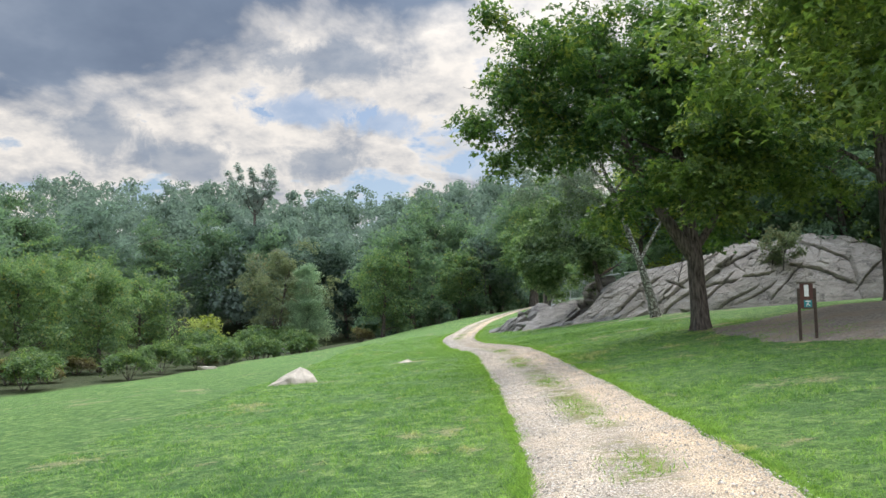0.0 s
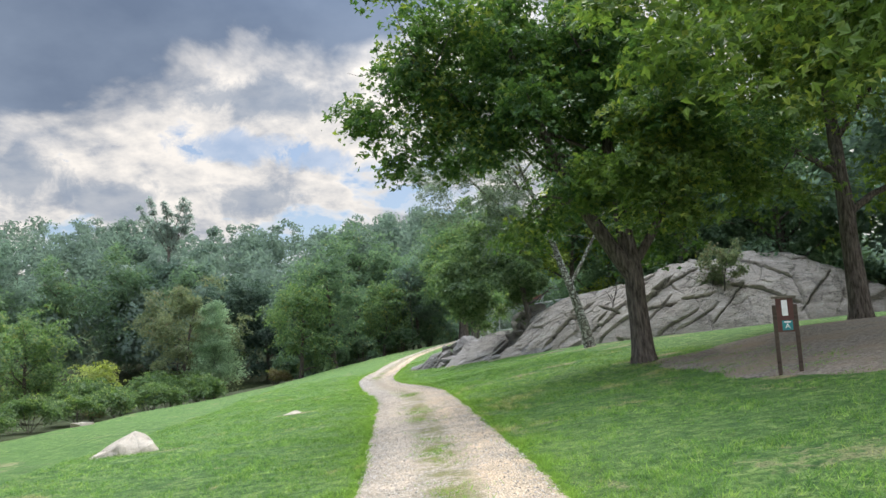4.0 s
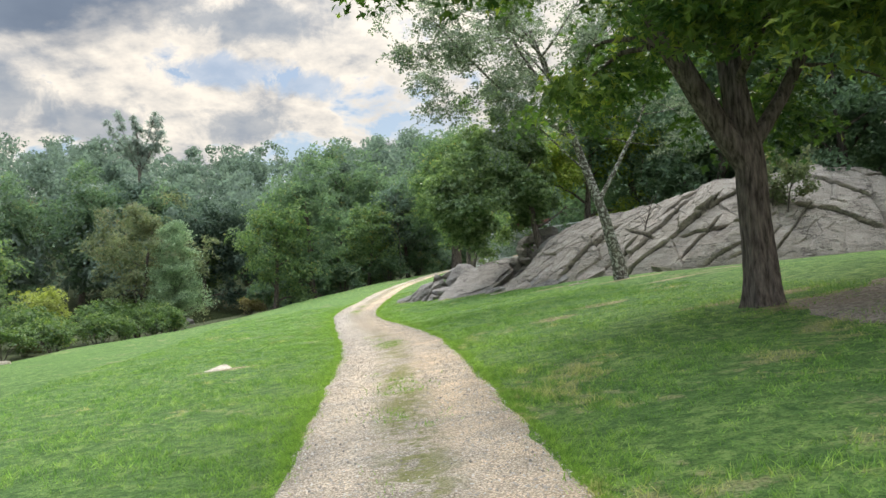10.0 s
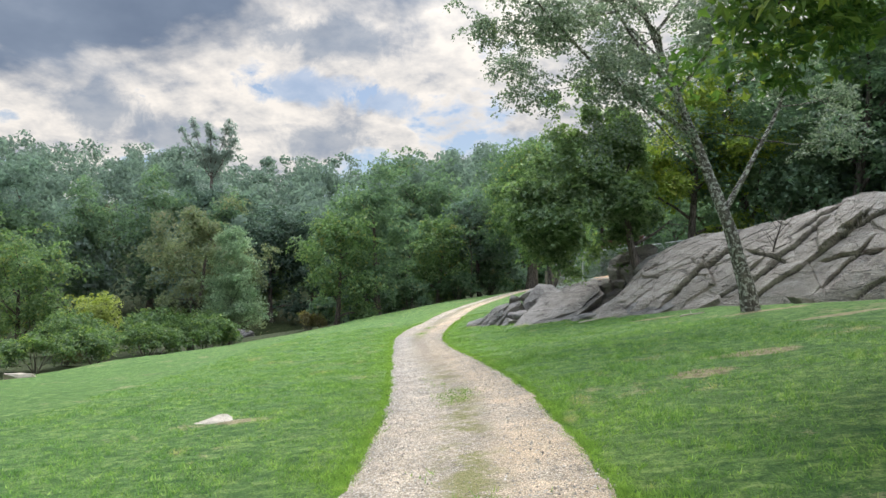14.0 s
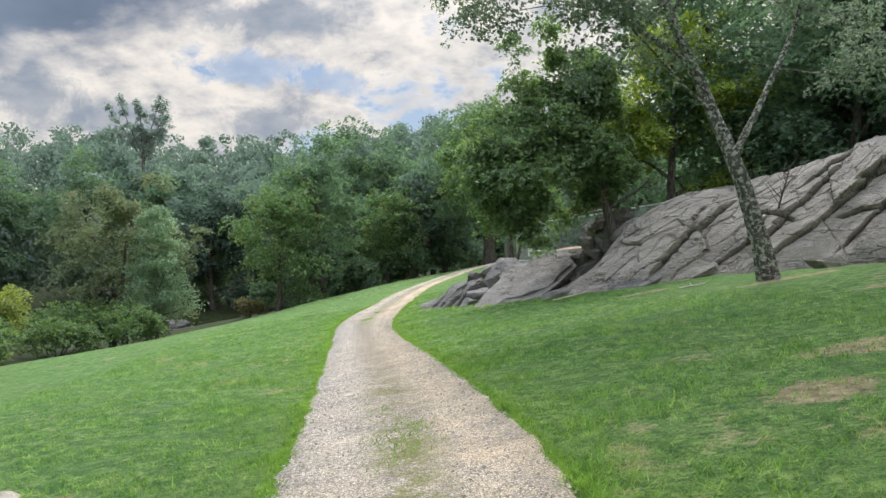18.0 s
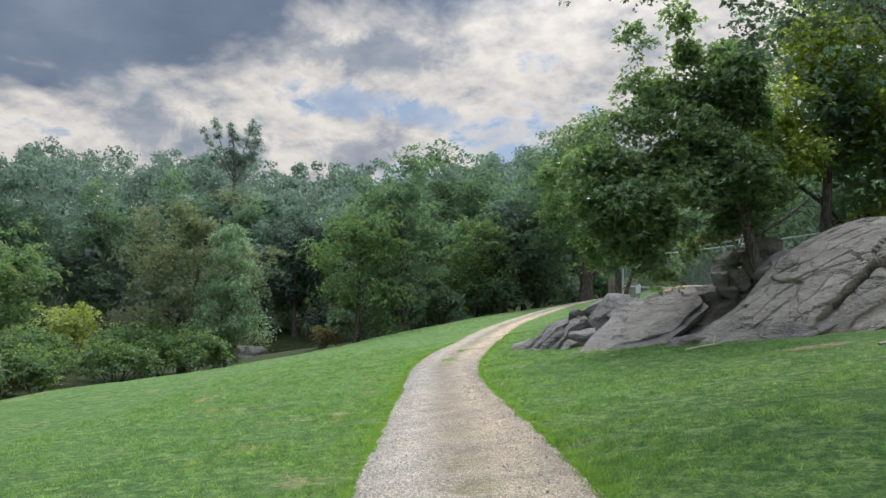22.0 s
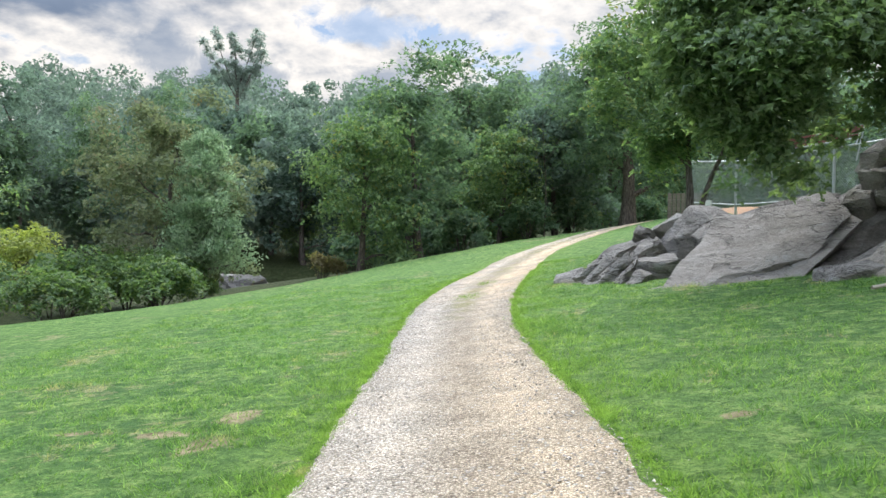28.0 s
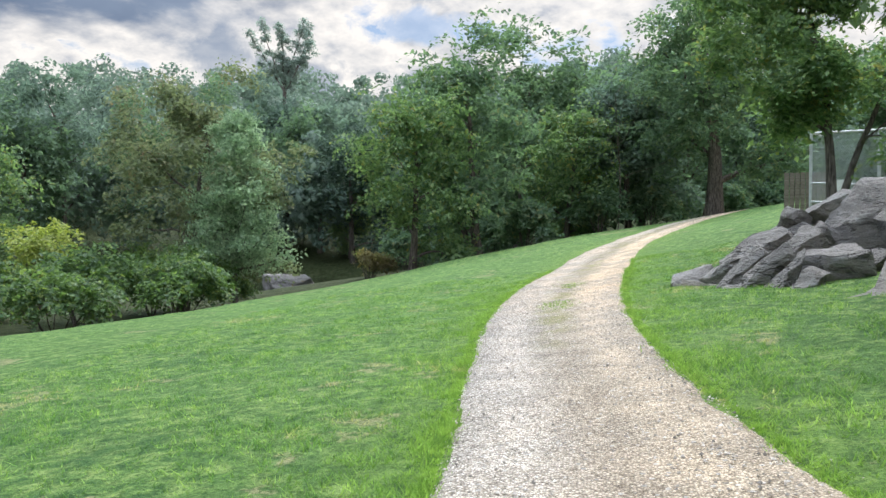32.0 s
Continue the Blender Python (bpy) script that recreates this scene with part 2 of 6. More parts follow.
def gravel_material():
    m, k, b = material("gravel_path", 0.9, 0.2)
    p = place(k)
    across = k.add("ShaderNodeAttribute")
    across.attribute_name = "across"
    along = k.add("ShaderNodeAttribute")
    along.attribute_name = "along"
    side = across.outputs["Fac"]
    v = k.add("ShaderNodeTexVoronoi", {"Vector": p, "Scale": 62.0})
    n = k.noise(p, 1.1, 5.0, 0.6)
    stones = k.ramp(k.add("ShaderNodeSeparateColor", {0: v.outputs["Color"]}).outputs[0], [(0.0, (0.17, 0.148, 0.122)), (0.25, (0.36, 0.314, 0.255)), (0.6, (0.51, 0.45, 0.372)), (1.0, (0.75, 0.69, 0.6))])
    stones = k.mix(1.0, stones, k.ramp(along.outputs["Fac"], [(0.43, (1.0, 1.0, 1.0)), (0.52, (0.88, 0.87, 0.85)), (0.6, (0.77, 0.8, 0.84))]), "MULTIPLY")
    # washed pale stone along the western rut, tan fines along the eastern one
    halves = k.ramp(k.math("MULTIPLY", k.math("ADD", side, 1.0), 0.5), [(0.28, (1.08, 1.11, 1.16)), (0.5, (0.98, 0.93, 0.86)), (0.8, (0.98, 0.94, 0.87))])
    stones = k.mix(k.ramp(along.outputs["Fac"], [(0.4, 0.0), (0.45, 1.0), (0.57, 1.0), (0.61, 0.4)]), stones, k.mix(1.0, stones, halves, "MULTIPLY"))
    grit = k.noise(p, 130.0, 3.0, 0.7)
    stones = k.mix(k.ramp(grit, [(0.35, 0.6), (0.5, 0.0)]), stones, (0.1, 0.09, 0.08))
    # bare clay shows at both ends of the track, clean stone along the western rut in the middle
    clay = k.ramp(along.outputs["Fac"], [(0.2, 1.0), (0.34, 0.85), (0.44, 0.6), (0.52, 0.35), (0.58, 0.3), (0.61, 0.45), (0.64, 1.0)])
    rut = k.ramp(side, [(0.0, 0.0), (0.35, 1.0)])
    clay = k.math("MULTIPLY", clay, k.math("ADD", 0.5, k.math("MULTIPLY", rut, 0.5)))
    earth = k.mix(k.noise(p, 26.0, 5.0, 0.8), (0.4, 0.3, 0.195), (0.75, 0.59, 0.415))
    c = k.mix(k.math("MULTIPLY", clay, k.ramp(n, [(0.35, 0.35), (0.6, 1.0)])), stones, earth)
    blade = k.noise(p, 30.0, 5.0, 0.7)
    green = k.ramp(blade, [(0.3, (0.12, 0.14, 0.04)), (0.5, (0.25, 0.25, 0.09)), (0.7, (0.42, 0.35, 0.2))])
    strip = k.ramp(k.math("ABSOLUTE", side), [(0.08, 1.0), (0.36, 0.0)])
    worn = k.ramp(along.outputs["Fac"], [(0.26, 1.0), (0.44, 0.85), (0.475, 0.3), (0.5, 0.0), (0.57, 0.0), (0.61, 0.75)])
    patchy = k.math("ADD", k.math("MULTIPLY", k.noise(p, 1.6, 4.0, 0.6), 0.65), k.math("MULTIPLY", k.noise(p, 11.0, 4.0, 0.65), 0.5))
    gaps = k.ramp(v.outputs["Distance"], [(0.2, (1.7, 1.72, 1.75)), (0.42, (1.25, 1.26, 1.28)), (0.66, (0.42, 0.42, 0.42))])
    c = k.mix(0.56, c, gaps, "MULTIPLY")
    c = k.mix(1.0, c, k.ramp(k.noise(p, 2.2, 6.0, 0.65), [(0.32, (0.88, 0.87, 0.85)), (0.68, (1.3, 1.29, 1.27))]), "MULTIPLY")
    track = k.ramp(k.math("ABSOLUTE", k.math("SUBTRACT", k.math("ABSOLUTE", side), 0.5)), [(0.05, (1.14, 1.13, 1.11)), (0.35, (0.92, 0.92, 0.92))])
    c = k.mix(1.0, c, track, "MULTIPLY")
    lumps = k.add("ShaderNodeTexVoronoi", {"Vector": p, "Scale": 22.0})
    pick = k.add("ShaderNodeSeparateColor", {0: lumps.outputs["Color"]}).outputs[1]
    big = k.math("MULTIPLY", k.ramp(pick, [(0.84, 0.0), (0.86, 1.0)]), k.ramp(lumps.outputs["Distance"], [(0.3, 1.0), (0.38, 0.0)]))
    c = k.mix(k.math("MULTIPLY", big, 0.8), c, k.ramp(pick, [(0.86, (0.22, 0.205, 0.185)), (1.0, (0.74, 0.7, 0.64))]))
    weed = k.math("MULTIPLY", k.math("MULTIPLY", strip, worn), k.ramp(patchy, [(0.55, 0.0), (0.63, 1.0)]))
    c = k.mix(weed, c, green)
    k.link(c, b.inputs["Base Color"])
    bump(k, b, k.math("ADD", k.math("SUBTRACT", 1.0, v.outputs["Distance"]), big), 1.0, 0.025)
    return m


def rock_material(name="grey_gneiss", tone=(0.85, 0.85, 0.85)):
    m, k, b = material(name, 0.88, 0.25)
    p = place(k)
    tilt = k.add("ShaderNodeMapping", {"Vector": p, "Rotation": (0.25, radians(36), 0.5), "Scale": (0.6, 0.8, 2.2)}).outputs[0]
    band = k.noise(tilt, 1.5, 8.0, 0.66, 0.5)
    grain = k.noise(tilt, 7.0, 7.0, 0.7, 0.3)
    fine = k.noise(p, 16.0, 6.0, 0.7)
    line = k.math("ABSOLUTE", k.math("SUBTRACT", k.noise(tilt, 0.3, 6.0, 0.62, 0.2), 0.5))
    crack = k.ramp(line, [(0.0, 1.0), (0.007, 0.0)])
    c = k.ramp(band, [(0.3, (0.195, 0.17, 0.142)), (0.45, (0.365, 0.322, 0.272)), (0.58, (0.445, 0.395, 0.335)), (0.75, (0.57, 0.515, 0.445))])
    c = k.mix(k.ramp(grain, [(0.36, 0.45), (0.48, 0.0)]), c, (0.3, 0.255, 0.215))
    c = k.mix(k.ramp(fine, [(0.5, 0.0), (0.78, 0.5)]), c, (0.7, 0.64, 0.56))
    c = k.mix(k.ramp(fine, [(0.28, 0.6), (0.42, 0.0)]), c, (0.2, 0.185, 0.17))
    c = k.mix(k.ramp(k.noise(p, 0.7, 6.0, 0.68), [(0.52, 0.0), (0.65, 0.6)]), c, (0.29, 0.26, 0.225))
    c = k.mix(k.ramp(k.noise(p, 2.3, 5.0, 0.65), [(0.6, 0.0), (0.7, 0.5)]), c, (0.52, 0.52, 0.46))
    speck = k.noise(p, 46.0, 4.0, 0.75)
    c = k.mix(k.ramp(speck, [(0.3, 0.55), (0.45, 0.0)]), c, (0.17, 0.155, 0.14))
    c = k.mix(k.ramp(speck, [(0.56, 0.0), (0.7, 0.5)]), c, (0.74, 0.69, 0.62))
    cross = k.add("ShaderNodeMapping", {"Vector": p, "Rotation": (0.3, radians(-52), 0.5), "Scale": (0.6, 0.8, 2.2)}).outputs[0]
    vein = k.ramp(k.math("ABSOLUTE", k.math("SUBTRACT", k.noise(cross, 0.45, 6.0, 0.62, 0.2), 0.47)), [(0.0, 1.0), (0.005, 0.0)])
    crack = k.math("MAXIMUM", crack, vein)
    c = k.mix(k.math("MULTIPLY", crack, 0.6), c, (0.09, 0.085, 0.08))
    c = k.mix(1.0, c, tone, "MULTIPLY")
    joint = k.ramp(attribute(k, "joint"), [(0.45, 0.0), (0.95, 0.8)])
    c = k.mix(joint, c, (0.06, 0.055, 0.05))
    k.link(c, b.inputs["Base Color"])
    h = k.math("ADD", k.math("ADD", k.math("MULTIPLY", band, 0.9), k.math("MULTIPLY", grain, 0.6)), k.math("MULTIPLY", fine, 0.45))
    bump(k, b, k.math("SUBTRACT", h, k.math("MULTIPLY", crack, 0.5)), 1.0, 0.12)
    return m


def pale_stone():
    m, k, b = material("pale_granite", 0.85, 0.3)
    p = local(k)
    c = k.ramp(k.noise(p, 2.4, 6.0, 0.65), [(0.32, (0.34, 0.285, 0.225)), (0.45, (0.5, 0.43, 0.345)), (0.65, (0.64, 0.56, 0.46))])
    c = k.mix(k.ramp(k.noise(p, 22.0, 4.0, 0.7), [(0.45, 0.0), (0.75, 0.5)]), c, (0.36, 0.33, 0.3))
    k.link(c, b.inputs["Base Color"])
    bump(k, b, k.noise(p, 7.0, 7.0, 0.7), 1.0, 0.07)
    return m


def dirt_material():
    m, k, b = material("grey_gravel_ground", 0.95, 0.1)
    p = place(k)
    v = k.add("ShaderNodeTexVoronoi", {"Vector": p, "Scale": 26.0})
    c = k.ramp(k.add("ShaderNodeSeparateColor", {0: v.outputs["Color"]}).outputs[0], [(0.0, (0.11, 0.094, 0.078)), (1.0, (0.33, 0.285, 0.235))])
    c = k.mix(k.ramp(k.noise(p, 0.9, 4.0, 0.6), [(0.4, 0.0), (0.65, 0.7)]), c, (0.25, 0.19, 0.13))
    k.link(c, b.inputs["Base Color"])
    bump(k, b, k.math("SUBTRACT", 1.0, v.outputs["Distance"]), 0.6, 0.02)
    return m


def clay_material():
    m, k, b = material("orange_clay", 0.95, 0.1)
    k.link(k.ramp(k.noise(place(k), 1.5, 5.0, 0.6), [(0.35, (0.36, 0.2, 0.11)), (0.65, (0.5, 0.31, 0.19))]), b.inputs["Base Color"])
    return m


def water_material():
    m, k, b = material("pond_water", 0.06, 0.5)
    b.inputs["Base Color"].default_value = (0.012, 0.018, 0.01, 1)
    bump(k, b, k.noise(place(k), 2.5, 3.0), 0.08, 0.02)
    return m


GRASS, GRAVEL, ROCK, BLADE, PEBBLE = grass_material(), gravel_material(), rock_material(), blade_material(), pebble_material()
# darker copy of the gneiss, with the oak's shade put into its tone
ROCK_SHADED = rock_material("shaded_gneiss", (0.64, 0.67, 0.72))
STONE_PALE, DIRT, CLAY, POND = pale_stone(), dirt_material(), clay_material(), water_material()
BARK = bark_material("dark_bark", (0.038, 0.032, 0.028), (0.2, 0.172, 0.152))
BARK_PALE = bark_material("lichen_bark", (0.06, 0.055, 0.045), (0.17, 0.155, 0.13), (0.45, 0.45, 0.4))
# the odd yellow-green patches stand in for sunlit lobe tips
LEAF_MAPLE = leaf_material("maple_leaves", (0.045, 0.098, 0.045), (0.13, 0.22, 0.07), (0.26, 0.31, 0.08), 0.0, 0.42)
LEAF_GOLD = leaf_material("yellow_green_maple_leaves", (0.14, 0.2, 0.05), (0.32, 0.39, 0.1), (0.42, 0.43, 0.11), 0.02, 0.5)
LEAF_OAK = leaf_material("oak_leaves", (0.09, 0.146, 0.084), (0.25, 0.34, 0.205), None, 0.0, 0.5, 0.25)
# greyed to carry some of the haze over the wood in its colour
LEAF_ASH = leaf_material("ash_leaves", (0.11, 0.174, 0.12), (0.175, 0.257, 0.168), None, 0.0, 0.55, 0.7, (1.15, 1.25, 0.85))
# lighter, yellower copy of the maple leaves with sunlight put into its colour
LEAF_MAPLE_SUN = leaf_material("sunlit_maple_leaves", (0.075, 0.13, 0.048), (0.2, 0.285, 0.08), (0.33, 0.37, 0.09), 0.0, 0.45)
# the deep shade across the pond is put into this dark leaf colour
LEAF_DARK = leaf_material("shaded_wood_leaves", (0.045, 0.08, 0.062), (0.1, 0.15, 0.11), None, 0.0, 0.4, 0.7, (1.1, 1.2, 0.9))
LEAF_SILVER = leaf_material("silvery_leaves", (0.115, 0.155, 0.125), (0.27, 0.33, 0.265), (0.29, 0.34, 0.13), -0.08, 0.5, 0.5, (1.15, 1.2, 0.85))
LEAF_LIGHT = leaf_material("fresh_green_leaves", (0.095, 0.165, 0.085), (0.225, 0.325, 0.15), (0.3, 0.29, 0.1), -0.02, 0.5, 0.5, (1.15, 1.25, 0.75))
LEAF_FIR = leaf_material("silver_green_leaves", (0.2, 0.3, 0.19), (0.42, 0.53, 0.36), None, 0, 0.5, 0.5, (1.05, 1.15, 0.9))
LEAF_BROWN = leaf_material("tired_green_leaves", (0.13, 0.168, 0.1), (0.235, 0.28, 0.165), (0.25, 0.205, 0.13), -0.03, 0.5, 0.6, (1.15, 1.15, 0.85))
# the far poplar's paleness is haze put into the leaf colour
LEAF_POPLAR = leaf_material("hazed_poplar_leaves", (0.25, 0.31, 0.27), (0.38, 0.45, 0.4), None, 0.0, 0.58, 0.7, (1.05, 1.1, 1.0))
LEAF_YELLOW = leaf_material("yellow_green_leaves", (0.2, 0.25, 0.08), (0.4, 0.44, 0.16))
LEAF_RED = leaf_material("reddish_leaves", (0.15, 0.125, 0.075), (0.28, 0.245, 0.15), (0.2, 0.24, 0.12), 0.04)
LEAF_HEDGE = leaf_material("hedge_leaves", (0.058, 0.11, 0.055), (0.17, 0.255, 0.12), (0.3, 0.36, 0.13), -0.02)
# haze is put into these leaf colours: greyed wood, paler bluer hill
LEAF_WOOD = leaf_material("woodland_leaves", (0.1, 0.163, 0.112), (0.172, 0.256, 0.158), (0.25, 0.265, 0.14), -0.04, 0.55, 0.7, (1.15, 1.25, 0.85))
LEAF_HILL = leaf_material("hazed_hill_leaves", (0.132, 0.186, 0.158), (0.176, 0.246, 0.198), None, 0.0, 0.55, 0.8, (1.1, 1.2, 0.95))
LEAF_FAR = leaf_material("hazed_distant_leaves", (0.155, 0.208, 0.178), (0.2, 0.265, 0.226), None, 0.0, 0.55, 0.9, (1.1, 1.2, 0.95))


# ---------------------------------------------------------------- mesh helpers
def mesh_from(name, verts, quads, mat, smooth=False):
    """A mesh from arrays; faces have three or four corners, all the same."""
    verts, quads = np.asarray(verts, np.float32), np.asarray(quads, np.int32)
    me = bpy.data.meshes.new(name)
    n, c = len(quads), quads.shape[1]
    me.vertices.add(len(verts)), me.loops.add(n * c), me.polygons.add(n)
    me.vertices.foreach_set("co", verts.ravel())
    me.loops.foreach_set("vertex_index", quads.ravel())
    me.polygons.foreach_set("loop_start", np.arange(0, n * c, c, dtype=np.int32))
    me.polygons.foreach_set("use_smooth", np.full(n, smooth))
    me.update(calc_edges=True)
    if mat:
        me.materials.append(mat)
    return me


def from_bm(name, bm, mat):
    me = bpy.data.meshes.new(name)
    bm.to_mesh(me)
    bm.free()
    if mat:
        me.materials.append(mat)
    return me


def part(name, data, parent, label=""):
    ob = new(name, data)
    ob.parent = parent
    return tagged(ob, label)


def curve_of(xs, ys):
    """A smooth line through a few stations."""
    xs, ys = np.array(xs, float), np.array(ys, float)
    fine = np.linspace(xs[0], xs[-1], 800)
    v = np.interp(fine, xs, ys)
    width = max(3, int(800 * 4.0 / (xs[-1] - xs[0])))
    kern = np.hanning(2 * width + 1)
    kern /= kern.sum()
    v = np.convolve(np.pad(v, width, mode="edge"), kern, "valid")
    return lambda x: np.interp(x, fine, v)


# ---------------------------------------------------------------- the lie of the land
path_x = curve_of([-60, -26, -20, -15, -9, -3, 0, 4.5, 7.4, 12, 16, 20, 24, 27.5, 32, 34, 40, 45, 52, 58, 66, 80], [-3, -1.2, 0.16, 0.9, 1.0, 0.97, 0.93, 0.87, 0.78, 0.38, 0.03, -0.37, -0.75, -0.97, -0.9, -0.76, 0.0, 1.4, 4.2, 7.3, 12, 22])
path_z = curve_of([-60, -20, -10, 0, 8, 20, 31, 38, 48, 58, 75, 100, 200], [-0.4, -0.05, 0.12, 0.27, 0.38, 0.24, 0.5, 0.92, 2.2, 3.5, 4.1, 4.4, 6.0])
path_half = curve_of([-60, -9, 0, 10, 17, 20, 24, 29, 34, 40, 50, 80], [0.9, 0.9, 0.98, 1.0, 1.0, 0.95, 0.92, 1.08, 1.2, 1.05, 1.1, 1.1])
lawn_edge = curve_of([-60, -20, 8, 14, 20, 33, 43, 50, 55, 60, 80, 100], [-24, -22, -19, -18, -16.5, -15.2, -9.5, -4.8, -1.0, 2.5, 4, 4])
fall_left = curve_of([-60, 20, 33, 45, 100], [0.092, 0.095, 0.105, 0.16, 0.16])
rise_right = curve_of([-60, -10, 0, 8, 20, 30, 40, 100], [0.1, 0.12, 0.148, 0.155, 0.16, 0.15, 0.2, 0.18])
WATER = -1.8


def fbm(x, y, scale, seed, octaves=4, gain=0.5):
    """Smooth value noise on arrays, about -1 to 1."""
    total, amp = 0.0, 1.0
    for o in range(octaves):
        u, v = x * scale + seed * 17.3 + o * 5.1, y * scale - seed * 9.7 + o * 3.3
        i, j = np.floor(u), np.floor(v)
        fu, fv = u - i, v - j
        fu, fv = fu * fu * (3 - 2 * fu), fv * fv * (3 - 2 * fv)

        def h(a, b):
            s = np.sin(a * 127.1 + b * 311.7 + seed * 74.7) * 43758.5453
            return (s - np.floor(s)) * 2 - 1

        total = total + amp * ((h(i, j) * (1 - fu) + h(i + 1, j) * fu) * (1 - fv) + (h(i, j + 1) * (1 - fu) + h(i + 1, j + 1) * fu) * fv)
        amp, scale = amp * gain, scale * 2.03
    return total


def smooth(a, b, x):
    u = np.clip((x - a) / (b - a), 0, 1)
    return u * u * (3 - 2 * u)


def land(x, y, rough=True):
    """Height of the ground."""
    x, y = np.asarray(x, float), np.asarray(y, float)
    d = x - path_x(y)
    z = path_z(y) + np.where(d < 0, fall_left(y) * d, 0.0)
    r = np.maximum(d, 0)
    bend = 10 - 5 * smooth(31, 41, y)
    z = z + rise_right(y) * (np.minimum(r, bend) + (0.45 - 0.4 * smooth(31, 41, y)) * np.clip(r - bend, 0, 30))
    past = np.maximum(lawn_edge(y) - x, 0)
    z = np.where(past > 0, np.maximum(z - 0.5 * smooth(0, 4, past), -1.45), z)
    pond = (x + 28) ** 2 / 19.0**2 + (y - 74) ** 2 / 16.0**2
    z = z - 1.3 * (1 - smooth(0.75, 1.15, pond))
    away = smooth(84, 100, y)
    z = z * (1 - away) + away * np.minimum(z, 3.0) + smooth(82, 175, y - 0.1 * x) * 24
    z = z + smooth(38, 130, -x) * 9 * (1 - 0.5 * away)
    if rough:
        z = z + 0.03 * fbm(x, y, 0.35, 3) * smooth(1.0, 3.0, np.abs(d)) + 0.012 * fbm(x, y, 0.8, 5, 2)
    return z


def fringe(x, y):
    """Nearness to the rim of the track, 1 at the rim."""
    return np.exp(-np.maximum(np.abs(x - path_x(y)) - path_half(y), 0) / 0.55)


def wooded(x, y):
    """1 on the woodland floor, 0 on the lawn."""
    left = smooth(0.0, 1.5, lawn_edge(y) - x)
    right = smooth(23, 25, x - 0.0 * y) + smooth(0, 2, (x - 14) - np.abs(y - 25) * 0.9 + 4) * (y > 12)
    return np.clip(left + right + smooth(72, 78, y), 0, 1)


def worn_bare(x, y):
    """1 where feet, roots or stones have worn the turf away: by the boulder, the sign, the maple's foot and under the rock."""
    spots = ((3.5, -14.7, 0.75, 0.7), (6.5, -4.4, 0.5, 0.3), (7.2, 1.9, 1.3, 0.8), (6.9, 3.6, 1.6, 0.35), (-2.2, 18.6, 0.22, 0.35), (-2.65, 18.0, 0.3, 0.14), (-3.5, 18.2, 0.3, 0.12), (-2.1, 17.6, 0.22, 0.3), (1.75, 17.2, 0.16, 0.12), (8.9, 16.4, 1.2, 0.4), (7.0, 20.6, 0.9, 0.4), (9.0, 12.4, 1.4, 0.3), (-2.2, 6.7, 0.5, 0.2), (11.5, 14.5, 1.6, 0.35), (5.2, 7.6, 0.8, 0.4), (4.0, 6.2, 0.5, 0.4))
    return np.clip(sum(np.exp(-((x - a) / w) ** 2 - ((y - b) / h) ** 2) for a, b, w, h in spots), 0, 1)


def at_land(x, y):
    return float(land(np.array([x]), np.array([y]), False)[0])


def grid(xs, ys, height):
    gx, gy = np.meshgrid(xs, ys)
    v = np.stack([gx, gy, height(gx, gy)], -1).reshape(-1, 3)
    n, m = len(xs), len(ys)
    i = (np.arange(m - 1)[:, None] * n + np.arange(n - 1)).ravel()
    return v, np.stack([i, i + 1, i + n + 1, i + n], 1)


def ground():
    xs = np.concatenate([np.linspace(-900, -60, 22)[:-1], np.linspace(-60, -14, 60)[:-1], np.linspace(-14, 14, 190)[:-1], np.linspace(14, 60, 50)[:-1], np.linspace(60, 900, 22)])
    ys = np.concatenate([np.linspace(-900, -40, 16)[:-1], np.linspace(-40, -18, 20)[:-1], np.linspace(-18, 40, 330)[:-1], np.linspace(40, 130, 130)[:-1], np.linspace(130, 210, 21)[:-1], np.linspace(210, 1500, 22)])
    me = mesh_from("ground", *grid(xs, ys, land), GRASS, True)
    gx, gy = (a.ravel() for a in np.meshgrid(xs, ys))
    me.attributes.new("edge", "FLOAT", "POINT").data.foreach_set("value", fringe(gx, gy).astype(np.float32))
    me.attributes.new("bare", "FLOAT", "POINT").data.foreach_set("value", worn_bare(gx, gy).astype(np.float32))
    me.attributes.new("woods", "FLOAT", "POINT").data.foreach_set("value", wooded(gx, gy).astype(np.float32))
    tagged(new("ground", me), "mown green lawn with dry patches on a gentle slope", "lawn", kind="structure")



